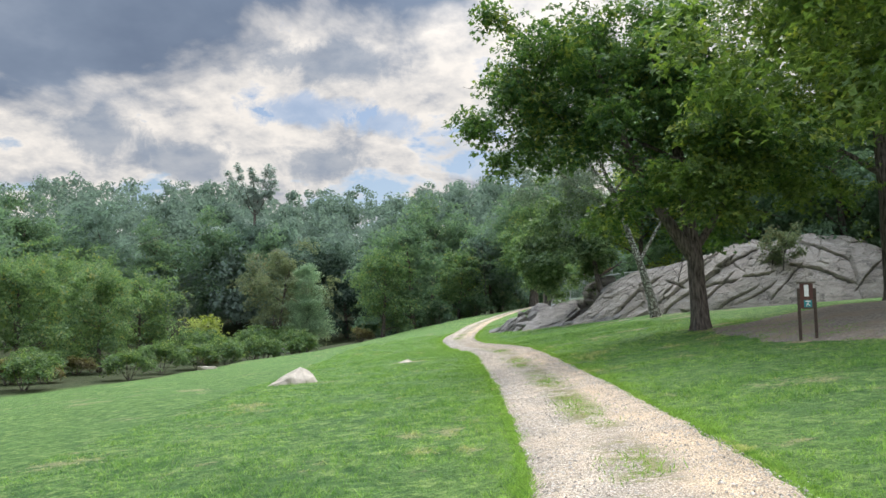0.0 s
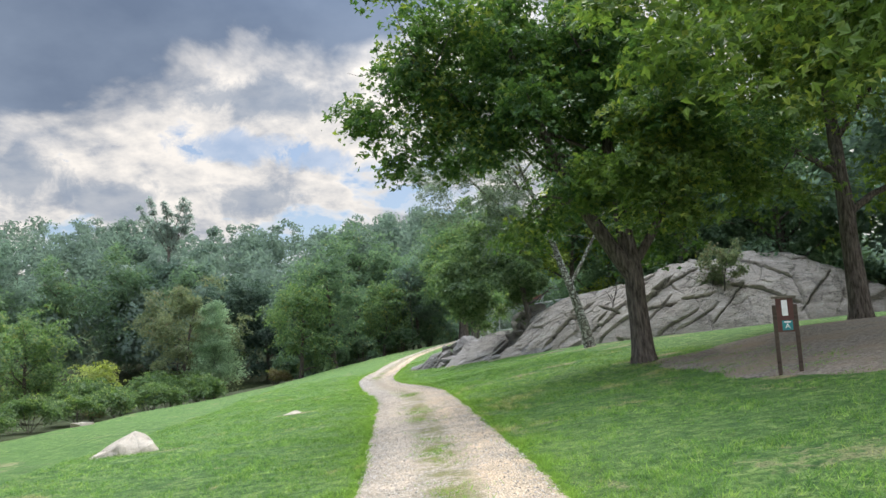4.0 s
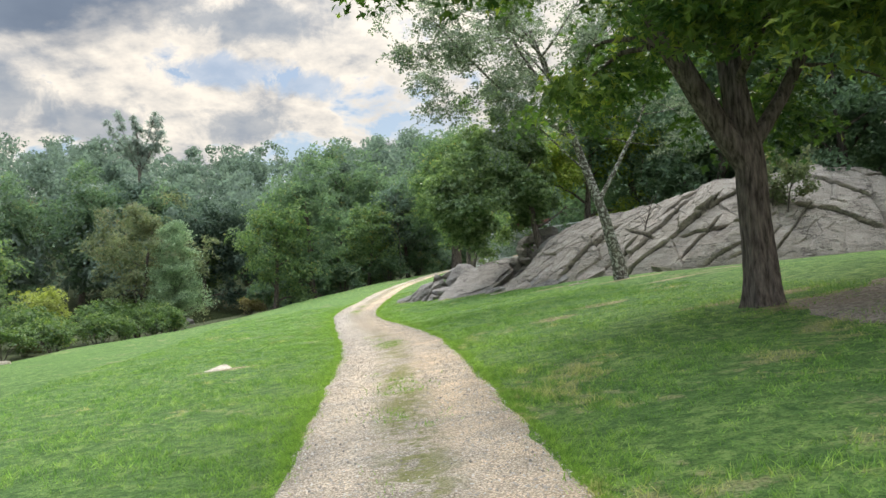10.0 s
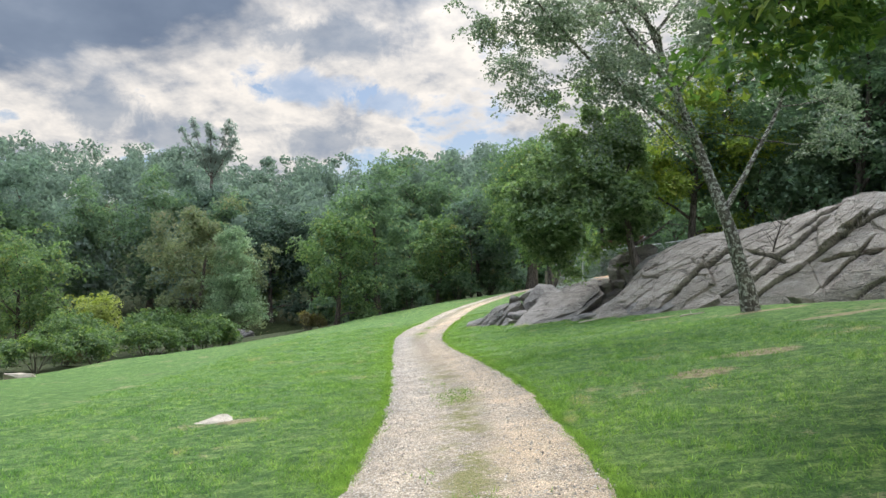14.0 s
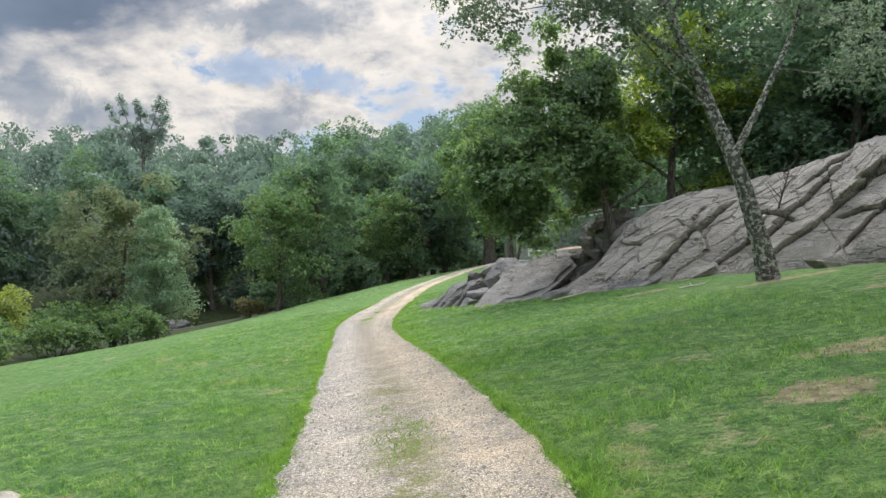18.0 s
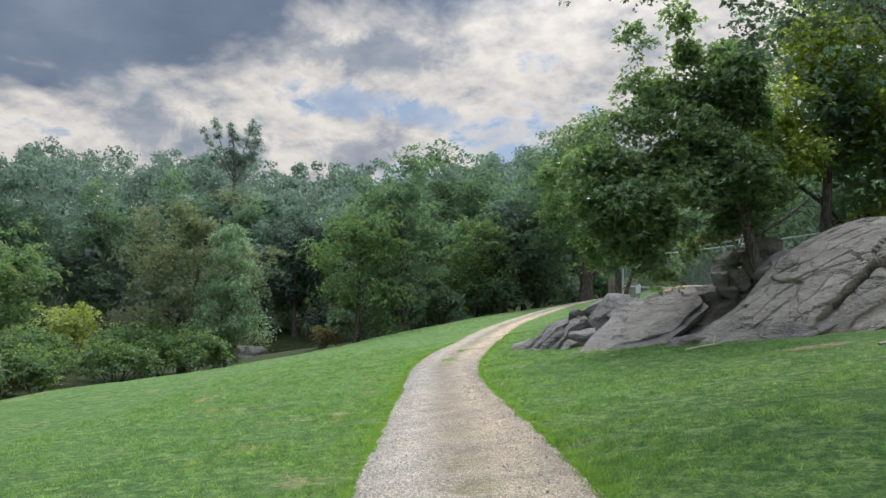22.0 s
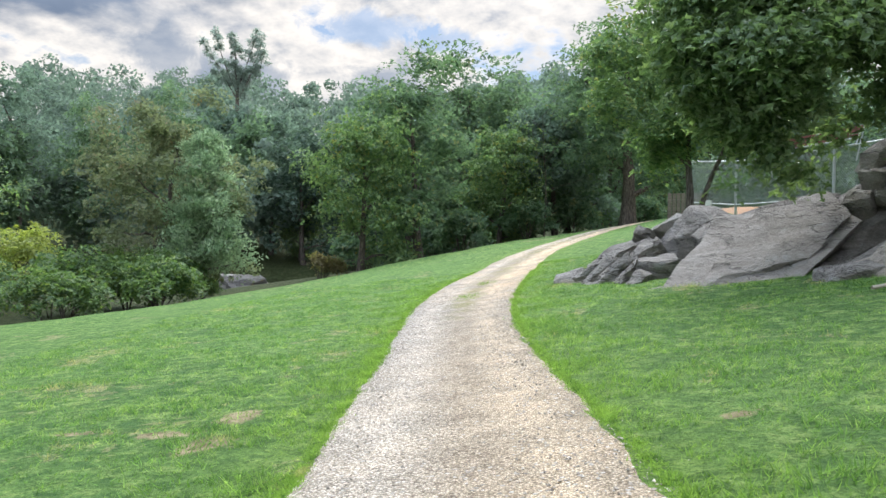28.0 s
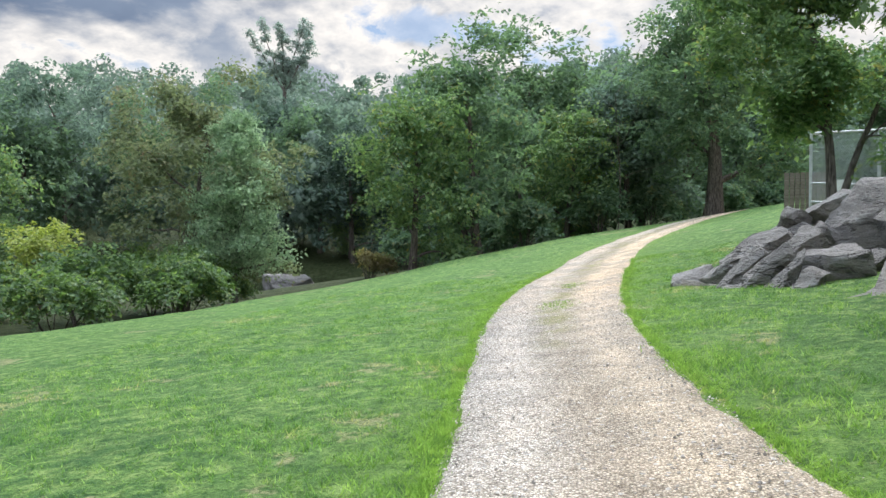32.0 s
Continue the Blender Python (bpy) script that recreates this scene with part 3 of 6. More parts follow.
def path():
    ys = np.arange(-40, 72, 0.07)
    us = np.concatenate([[-1, -0.96, -0.92, -0.88], np.linspace(-0.83, 0.83, 21), [0.88, 0.92, 0.96, 1]])
    gu, gy = np.meshgrid(us, ys)
    ragged = path_half(gy) + 0.09 + 0.04 * fbm(gy, np.sign(gu) * 7.0, 0.5, 8, 2) + 0.045 * fbm(gy, np.sign(gu) * 3.0, 1.9, 12, 3)
    gx = path_x(gy) + gu * ragged
    z = land(gx, gy, True) + 0.04 - 0.09 * np.abs(gu) ** 10
    rut = np.exp(-((np.abs(gu) - 0.52) / 0.22) ** 2)
    z = z - 0.015 * rut + 0.006 * fbm(gx, gy, 3.0, 11)
    n, m = len(us), len(ys)
    i = (np.arange(m - 1)[:, None] * n + np.arange(n - 1)).ravel()
    me = mesh_from("path", np.stack([gx, gy, z], -1).reshape(-1, 3), np.stack([i, i + 1, i + n + 1, i + n], 1), GRAVEL, True)
    me.attributes.new("across", "FLOAT", "POINT").data.foreach_set("value", gu.ravel().astype(np.float32))
    me.attributes.new("along", "FLOAT", "POINT").data.foreach_set("value", ((gy + 40) / 112).ravel().astype(np.float32))
    tagged(new("path", me), "pale gravel track with a worn grassy middle strip", "path", kind="structure")


ground()
path()


# ---------------------------------------------------------------- trees
class Tubes:
    """Gathers tapered branches into one mesh."""

    def __init__(self):
        self.v, self.f, self.n = [], [], 0

    def add(self, pts, radii, sides=8, flare=0.0):
        pts, radii = np.asarray(pts, float), np.asarray(radii, float)
        t = np.gradient(pts, axis=0)
        t /= np.linalg.norm(t, axis=1)[:, None] + 1e-9
        ref = np.array([1.0, 0, 0]) if abs(t[0][2]) > 0.6 else np.array([0, 0, 1.0])
        a = np.cross(t, ref)
        a /= np.linalg.norm(a, axis=1)[:, None] + 1e-9
        b = np.cross(t, a)
        ang = np.linspace(0, 2 * np.pi, sides, endpoint=False)
        ring = a[:, None] * np.cos(ang)[None, :, None] + b[:, None] * np.sin(ang)[None, :, None]
        r = radii[:, None] * np.ones(sides)
        if flare:
            lobes = 1 + flare * np.exp(-np.arange(len(pts))[:, None] / 1.6) * (0.6 + 0.7 * np.cos(ang * 5 + 0.7)[None])
            r = r * lobes * (1 + 0.04 * np.cos(ang * 9)[None])
        self.v.append((pts[:, None] + ring * r[..., None]).reshape(-1, 3))
        for k in range(len(pts) - 1):
            for s in range(sides):
                q = self.n + k * sides + s
                w = self.n + k * sides + (s + 1) % sides
                self.f.append((q, w, w + sides, q + sides))
        self.n += len(pts) * sides

    def mesh(self, name, mat):
        return mesh_from(name, np.concatenate(self.v), np.array(self.f), mat, True)


def wander(rng, start, direction, length, steps, wiggle=0.12, lift=0.0):
    """A branch's line: it wavers, and turns upwards by lift."""
    p, d, out = np.array(start, float), np.array(direction, float), [np.array(start, float)]
    d /= np.linalg.norm(d)
    for _ in range(steps):
        d = d + rng.normal(0, wiggle, 3) + np.array([0, 0, lift])
        d /= np.linalg.norm(d)
        p = p + d * length / steps
        out.append(p.copy())
    return np.array(out)


def leaves(rng, centres, size, droop=0.0, wide=0.62, flat=0.5, outward=None, lobed=False):
    """One folded leaf at every centre, lying about square to outward, pointed or three-lobed: arrays of corners and faces."""
    n = len(centres)
    nor = rng.normal(0, 1, (n, 3)) * (1.0 if outward is None else 0.42) + np.array([0, 0, flat * 2 if outward is None else 0.1])
    if outward is not None:
        nor = nor + outward
    nor /= np.linalg.norm(nor, axis=1)[:, None]
    t = np.cross(nor, rng.normal(0, 1, (n, 3)))
    t[:, 2] -= droop
    t /= np.linalg.norm(t, axis=1)[:, None] + 1e-9
    b = np.cross(nor, t)
    s = (size * rng.uniform(0.6, 1.35, n))[:, None]
    c = np.asarray(centres)
    if lobed:
        def spot(along, across, lift):
            return c + t * s * along + b * s * across + nor * s * lift
        v = np.stack([spot(-0.5, 0, 0), spot(0.08, 0.52, 0.1), spot(0.02, 0.2, 0.07), spot(0.55, 0, -0.12), spot(0.02, -0.2, 0.07), spot(0.08, -0.52, 0.1)], 1)
        return v.reshape(-1, 3), (np.arange(n)[:, None, None] * 6 + np.array([(0, 1, 2, 3), (0, 3, 4, 5)])).reshape(-1, 4)
    v = np.stack([c - t * s * 0.5, c + b * s * wide * 0.5 + nor * s * 0.12, c + t * s * 0.5, c - b * s * wide * 0.5 + nor * s * 0.12], 1)
    return v.reshape(-1, 3), np.arange(4 * n).reshape(-1, 4)


def puffs(rng, lobes, count, fill=0.35, gap=-0.55):
    """Points in the outer shell of round lobes (x, y, z, r), thinned to leave gaps, and the ways out of the lobes there."""
    lobes = np.asarray(lobes, float)
    w = lobes[:, 3] ** 2
    pick = rng.choice(len(lobes), count, p=w / w.sum())
    d = rng.normal(0, 1, (count, 3))
    d /= np.linalg.norm(d, axis=1)[:, None]
    r = lobes[pick, 3] * (1 - fill * rng.random(count) ** 1.5) * (1 + 0.2 * np.clip(rng.normal(0, 1, count), -1.6, 1.6))
    pts = lobes[pick, :3] + d * r[:, None] * np.array([1, 1, 0.75])
    lump = 0.7 * fbm(pts[:, 0] + pts[:, 2] * 0.7, pts[:, 1] - pts[:, 2] * 0.5, 0.9, 21, 2) + 0.7 * fbm(pts[:, 2] * 1.1 - pts[:, 0] * 0.4, pts[:, 0] * 0.6 + pts[:, 1] * 0.8, 0.9, 22, 2)
    return pts[lump > gap], d[lump > gap]


def sprays(rng, lobes, count, per, radius, fill=0.6, gap=-0.55):
    """Leaves gathered into flat, drooping sprays at the twigs' ends about round lobes: their places and upper sides."""
    c, d = puffs(rng, lobes, max(1, count // per), fill, gap)
    n = len(c)
    up = d * 0.5 + np.array([0, 0, 0.95]) + rng.normal(0, 0.22, (n, 3))
    up /= np.linalg.norm(up, axis=1)[:, None]
    a = np.cross(up, rng.normal(0, 1, (n, 3)))
    a /= np.linalg.norm(a, axis=1)[:, None] + 1e-9
    b = np.cross(up, a)
    size = radius * rng.uniform(0.55, 1.35, n)
    i = np.repeat(np.arange(n), per)
    m = len(i)
    r, ang = np.sqrt(rng.random(m)), rng.uniform(0, 2 * np.pi, m)
    long = 0.65 + 0.35 * np.cos(2 * ang)
    pts = c[i] + (a[i] * (np.cos(ang) * r * long)[:, None] + b[i] * (np.sin(ang) * r * 0.8)[:, None] + up[i] * rng.normal(0, 0.13, m)[:, None]) * size[i][:, None]
    pts[:, 2] -= 0.35 * size[i] * r * r
    return pts, up[i]


def furrowed(tubes, line, radii, sides, deep, seed):
    """A trunk whose bark stands in long wandering ridges, spreading into roots at the foot."""
    k = 46
    u = np.linspace(0, 1, k) ** 1.4 * (len(line) - 1)
    line = np.stack([np.interp(u, np.arange(len(line)), line[:, c]) for c in range(3)], 1)
    radii = np.interp(u, np.arange(len(radii)), radii)
    ang = np.linspace(0, 2 * np.pi, sides, endpoint=False)
    z = line[:, 2][:, None]
    ridge = np.cos(ang * 13 + 2.2 * fbm(z * 0.9 + 0 * ang, ang * 1.2 + 0 * z, 1.0, seed, 3)) + 0.6 * fbm(ang * 6 + 0 * z, z * 1.6 + 0 * ang, 1.0, seed + 1, 3)
    root = np.exp(-np.maximum(z + 0.15, 0) / 0.28) * (0.3 + 0.32 * np.cos(ang * 5 + 0.7 + seed) + 0.16 * np.cos(ang * 3 + seed))
    burl = 0.06 * fbm(ang * 0.9 + 0 * z, z * 0.8 + 0 * ang, 1.0, seed + 2, 2)
    r = radii[:, None] * (1 + deep * ridge + root + burl)
    ring = np.stack([np.cos(ang)[None] * r, np.sin(ang)[None] * r, 0 * r], -1) + line[:, None]
    tubes.v.append(ring.reshape(-1, 3))
    q = tubes.n + (np.arange(k - 1)[:, None] * sides + np.arange(sides)).ravel()
    w = tubes.n + (np.arange(k - 1)[:, None] * sides + (np.arange(sides) + 1) % sides).ravel()
    tubes.f += list(map(tuple, np.stack([q, w, w + sides, q + sides], 1)))
    tubes.n += k * sides


def broad_tree(name, seed, height, spread, trunk_r, fork, leaf_mat, bark, count, leaf, crown_low=0.3, lean=(0, 0), lobe=(0.9, 1.7), lobes_n=34, limbs=8, droop=0.3, label="", category="tree", drop=0.0, boughs_at=(), gap=-0.55, reach=None, more=(), stop=None, per=22, spray=None, rugged=0, tips=None, lobed=False):
    """A broadleaf: flared trunk, wandering limbs with twigs, and a crown of single leaves about the limbs' ends."""
    rng = np.random.default_rng(seed)
    root = new(name)
    wood = Tubes()
    top = wander(rng, (0, 0, -0.15), (lean[0], lean[1], 1), height * 0.72, 12, 0.05, 0.03)
    taper = np.linspace(1, 0.25, len(top)) ** 0.9
    if rugged:
        furrowed(wood, top, trunk_r * taper, rugged, 0.035, seed)
    else:
        wood.add(top, trunk_r * taper, 14, 0.42)
    part("trunk", wood.mesh("trunk", bark), root)
    ends = []
    for i in range(limbs):
        boughs = Tubes()
        f = fork + (0.95 - fork) * (i / max(1, limbs - 1)) ** 0.9
        s = f * (len(top) - 1)
        k = min(int(s), len(top) - 2)
        start = top[k] + (top[k + 1] - top[k]) * (s - k)
        az = i * 2.4 + rng.uniform(-0.4, 0.4)
        steep = rng.uniform(0.35, 0.9) + 0.5 * f
        ln = spread * rng.uniform(0.75, 1.05) * (1.05 - 0.45 * f)
        r0 = trunk_r * (0.5 - 0.25 * f)
        if i < len(boughs_at):
            f, bx, by, steep, ln, r0 = boughs_at[i]
            start, az = np.array([np.interp(f * height, top[:, 2], top[:, c]) for c in range(3)]), math.atan2(by, bx)
        br = wander(rng, start, (math.cos(az), math.sin(az), steep), ln, 9, 0.12 if i >= len(boughs_at) else 0.05, 0.01)
        boughs.add(br, np.linspace(r0, r0 * (0.15 if i >= len(boughs_at) else 0.3), len(br)), 9)
        for j in range(4):
            q = br[rng.integers(3, len(br) - 1)]
            tw = wander(rng, q, (*(rng.normal(0, 1, 2) + np.array([math.cos(az), math.sin(az)])), rng.uniform(-0.3, 0.7)), ln * rng.uniform(0.3, 0.5), 5, 0.2)
            boughs.add(tw, np.linspace(r0 * 0.3, r0 * 0.06, len(tw)), 5)
            ends.append(tw[-1])
        ends.append(br[-1]), ends.append(br[-3])
        part("limb", boughs.mesh("limb", bark), root)
    ends.append(top[-1])
    sx, sy = reach or (0.0, 0.0)
    centre = np.array([top[-4][0] + sx, top[-4][1] + sy, height * (crown_low + 1) / 2])
    lobes = list(more)
    for e in ends:
        lobes.append((*e, rng.uniform(*lobe)))
    while len(lobes) < lobes_n + len(ends):
        d = rng.normal(0, 1, 3)
        d /= np.linalg.norm(d)
        if d[2] < -0.75:
            continue
        q = centre + d * np.array([spread, spread, height * (1 - crown_low) / 2]) * rng.uniform(0.62, 0.98)
        if q[2] < height * crown_low - drop * abs(d[0] + d[1]):
            continue
        lobes.append((*q, rng.uniform(*lobe)))
    if stop:
        lobes = [q for q in lobes if q[0] - q[3] > stop[0] and q[0] + q[3] < stop[1]]
    pts, out = sprays(rng, lobes, count, per, spray or 3.2 * leaf, 0.7, gap)
    part("crown", mesh_from("crown", *leaves(rng, pts, leaf, droop, outward=out, lobed=lobed), leaf_mat), root)
    if tips:
        pts, out = sprays(rng, tips[1], tips[2], per, spray or 3.2 * leaf, 0.9, -0.6)
        part("outer_sprays", mesh_from("outer_sprays", *leaves(rng, pts, leaf, droop, outward=out, lobed=lobed), tips[0]), root, "outer sprays of leaves with sunlight in their colour")
    return tagged(root, label or "leafy broadleaf tree", category)


def cone_tree(name, seed, height, spread, trunk_r, leaf_mat, bark, count, leaf, label, low=0.06, power=0.85):
    """A conifer: straight trunk, whorls of drooping boughs with sprays of needles."""
    rng = np.random.default_rng(seed)
    root = new(name)
    wood = Tubes()
    line = wander(rng, (0, 0, -0.2), (0, 0, 1), height, 10, 0.015)
    wood.add(line, np.linspace(trunk_r, 0.02, len(line)), 9, 0.3)
    part("trunk", wood.mesh("trunk", bark), root)
    boughs, pts = Tubes(), []
    n = 80
    for i in range(n):
        f = low + (0.97 - low) * (i / n)
        ln = spread * (1 - f) ** power * rng.uniform(0.65, 1.1) + 0.15
        az = i * 2.4 + rng.uniform(-0.5, 0.5)
        br = wander(rng, (0, 0, height * f), (math.cos(az), math.sin(az), rng.uniform(-0.1, 0.45)), ln, 5, 0.08, 0.03)
        boughs.add(br, np.linspace(0.05, 0.01, len(br)) * (1.3 - f), 4)
        k = int(count / n * (ln / spread + 0.25))
        u = rng.random(k) ** 0.7 * (len(br) - 1.001)
        q = br[u.astype(int)] + (br[u.astype(int) + 1] - br[u.astype(int)]) * (u % 1)[:, None]
        pts.append(q + rng.normal(0, 1, (k, 3)) * np.array([0.3, 0.3, 0.2]) * (0.4 + ln * 0.25))
    part("branch_tier", boughs.mesh("branches", bark), root)
    part("crown", mesh_from("crown", *leaves(rng, np.concatenate(pts), leaf, 0.5, 0.45), leaf_mat), root)
    return tagged(root, label, "tree")


def bush(name, seed, size, leaf_mat, count, leaf, label):
    """A shrub: stems from the ground under a low heap of leaves."""
    rng = np.random.default_rng(seed)
    root = new(name)
    lobes = []
    for i in range(6):
        stems = Tubes()
        az, out = i * 2.4, rng.uniform(0.2, 0.8)
        st = wander(rng, (0.1 * math.cos(az), 0.1 * math.sin(az), -0.1), (math.cos(az) * out * size[0] / size[2], math.sin(az) * out * size[1] / size[2], 1), size[2] * 0.8, 5, 0.1)
        stems.add(st, np.linspace(0.035, 0.012, len(st)), 5)
        part("stem", stems.mesh("stem", BARK), root)
        lobes.append((*st[-1], 0.32 * size[2]))
    for i in range(16):
        d = rng.normal(0, 1, 3)
        d /= np.linalg.norm(d)
        lobes.append((d[0] * size[0] * 0.68, d[1] * size[1] * 0.68, size[2] * (0.34 + 0.42 * abs(d[2])), rng.uniform(0.2, 0.34) * size[2]))
    pts, out = sprays(rng, lobes, count, 14, 2.2 * leaf, 0.6, -0.4)
    over = pts[:, 2] > 0.0
    part("foliage", mesh_from("foliage", *leaves(rng, pts[over], leaf, 0.2, outward=out[over]), leaf_mat), root)
    return tagged(root, label, "shrub")


def put(ob, x, y, turn=0.0, scale=1.0, dz=0.0):
    ob.matrix_basis = pose(x, y, at_land(x, y) + dz, 0, 0, turn) @ Matrix.Scale(scale, 4)
    return ob


def again(ob, x, y, turn=0.0, scale=1.0, dz=0.0, tall=1.0):
    c = copy_thing(ob, pose(x, y, at_land(x, y) + dz, 0, 0, turn))
    c.scale = (scale, scale, scale * tall)
    return c


# ---------------------------------------------------------------- stones and the rock outcrop
def stone_mesh(name, seed, size, mat, points=15, worn=0.05, corners=None):
    """A broken stone: the hull of random corners, its edges worn off, its faces roughened."""
    rng = np.random.default_rng(seed)
    bm = bmesh.new()
    q = rng.uniform(-1, 1, (points, 3)) if corners is None else np.array(corners, float)
    if corners is None:
        q = np.sign(q) * np.abs(q) ** 0.55
        q /= np.maximum(1, np.linalg.norm(q, axis=1) / 1.25)[:, None]
    q = q / np.abs(q).max(0) * np.array(size) / 2
    made = bmesh.ops.convex_hull(bm, input=[bm.verts.new(c) for c in q])
    bmesh.ops.delete(bm, geom=[g for g in made["geom_interior"] if isinstance(g, bmesh.types.BMVert)], context="VERTS")
    bmesh.ops.dissolve_limit(bm, angle_limit=0.3, verts=bm.verts, edges=bm.edges)
    bmesh.ops.bevel(bm, geom=list(bm.edges), offset=worn * min(size), segments=2, affect="EDGES", profile=0.6)
    bmesh.ops.triangulate(bm, faces=bm.faces)
    bmesh.ops.subdivide_edges(bm, edges=[e for e in bm.edges if e.calc_length() > 0.25 * min(size)], cuts=3, use_grid_fill=True)
    bmesh.ops.triangulate(bm, faces=bm.faces)
    v = np.array([w.co for w in bm.verts])
    v = v + 0.05 * min(size) * np.stack([fbm(v[:, 0] + v[:, 2], v[:, 1] + c, 2.5 / min(size), seed + c, 4) for c in range(3)], 1)
    v = v + 0.035 * np.stack([fbm(v[:, 0] + v[:, 2] * 0.6, v[:, 1] - v[:, 2] + c, 3.2, seed + 7 + c, 3) for c in range(3)], 1) * min(1.0, 2 * min(size))
    for w, c in zip(bm.verts, v):
        w.co = c
    return from_bm(name, bm, mat)


def loose_stone(x, y, size, seed, label, sink=0.3, turn=0.0, mat=None, name="boulder", **shape):
    ob = new(name, stone_mesh(name, seed, size, mat or ROCK, **shape))
    ob.matrix_basis = pose(x, y, at_land(x, y) + size[2] * (0.5 - sink), 0, 0, turn)
    return tagged(ob, label, "rock")


ROCK_BASE = [(1.2, 31.2), (2.0, 29.6), (2.6, 28.3), (2.85, 27.0), (3.9, 26.0), (5.1, 24.5), (6.0, 23.4), (7.3, 22.8), (8.8, 21.8), (10, 20.0), (11.8, 18.2), (14.5, 17.0), (18, 16.7), (23, 17.2), (28, 18.5)]


def facets(p, q, long, wide, seed):
    """Flat-faced blocks laid along p: how far each face stands out, and the distance to its rim."""
    a, b = p / long, q / wide
    ia, ib = np.floor(a), np.floor(b)
    best = [np.full(a.shape, 9.0), np.full(a.shape, 9.0)]
    face = np.zeros(a.shape)

    def rnd(x, y, k):
        h = np.sin(x * 127.1 + y * 311.7 + seed * 74.7 + k * 19.9) * 43758.5453
        return h - np.floor(h)

    for da in (-1, 0, 1):
        for db in (-1, 0, 1):
            ca, cb = ia + da, ib + db
            ra, rb = a - (ca + 0.15 + 0.7 * rnd(ca, cb, 1)), b - (cb + 0.15 + 0.7 * rnd(ca, cb, 2))
            d = np.hypot(ra, rb)
            h = (rnd(ca, cb, 3) - 0.5) + ra * (rnd(ca, cb, 4) - 0.5) * 1.1 + rb * (rnd(ca, cb, 5) - 0.2) * 0.9
            nearest = d < best[0]
            best[1] = np.where(nearest, best[0], np.minimum(best[1], d))
            face = np.where(nearest, h, face)
            best[0] = np.where(nearest, d, best[0])
    return face, (best[1] - best[0]) * wide * 0.6


# joints of the bedrock: overhang, how far back it fades, lower and upper end as metres along the foot and up the face
JOINTS = [(0.42, 1.1, (14.2, 0.9), (15.9, 3.2)), (0.3, 1.0, (14.4, 0.3), (17.9, 3.3)), (0.25, 0.9, (16.5, 0.7), (18.0, 2.2)), (0.5, 1.4, (11.2, 0.2), (12.7, 2.5)),
          (0.3, 0.8, (16.9, 2.6), (19.6, 3.7)), (0.24, 0.8, (16.4, 1.65), (20.4, 2.0)), (0.2, 0.7, (17.6, 0.3), (19.4, 1.3)),
          (0.34, 0.9, (21.6, 2.5), (22.9, 2.0)), (0.34, 0.9, (22.9, 2.0), (24.4, 1.1)), (0.3, 0.9, (22.9, 3.9), (24.8, 2.4)), (0.25, 0.7, (15.1, 2.9), (16.2, 3.9)), (0.3, 1.0, (24.5, 0.8), (27.5, 2.8)),
          (0.3, 1.0, (26.5, 0.5), (29.5, 2.6)), (0.2, 0.7, (12.7, 0.5), (14.1, 1.7)), (0.22, 0.7, (13.4, 2.3), (15.0, 1.6)), (0.2, 0.6, (20.2, 0.6), (22.2, 2.4)),
          (0.3, 0.9, (19.8, 2.6), (22.6, 4.0)), (0.16, 0.6, (18.6, 0.5), (20.4, 1.4))]
DOME = [(-1, -0.3, -0.8), (-0.6, 0.8, -0.8), (0.7, 0.9, -0.8), (1, -0.2, -0.8), (0.3, -1, -0.8), (-0.7, -0.8, -0.6), (-0.8, 0, 0.2), (-0.4, 0.5, 0.6), (0.2, 0.6, 0.9), (0.7, 0.3, 0.7), (0.9, -0.2, 0.3), (0.4, -0.6, 0.5), (-0.3, -0.6, 0.5), (0.1, 0, 1)]


SLAB = [(-1, -0.5, -0.5), (-0.9, 0.8, -0.6), (0.9, 1, -0.9), (1, -0.9, -0.8), (0.1, -1, -0.9), (-0.75, -0.9, -0.7), (-0.95, -0.4, 0.1), (-0.8, 0.8, 0.2), (0.2, 0.95, 0.8), (0.85, 0.8, 1), (1, 0.1, 0.95), (0.9, -0.7, 0.75), (0.2, -0.9, 0.65), (-0.6, -0.75, 0.25)]


LEDGE = [(-0.44, -0.74, 0.9), (-0.05, -0.9, 1), (0.49, -1, 0.85), (0.6, -0.8, 1.0), (1, -0.2, 1), (0.54, 1, 0.95), (-0.3, 0.9, 1), (-1, 0.8, 0.8), (-0.3, -0.35, -1), (0.4, -0.6, -1), (0.95, 0, -1), (0.5, 1, -1), (-1, 0.8, -1), (-0.75, 0.1, 0.6)]


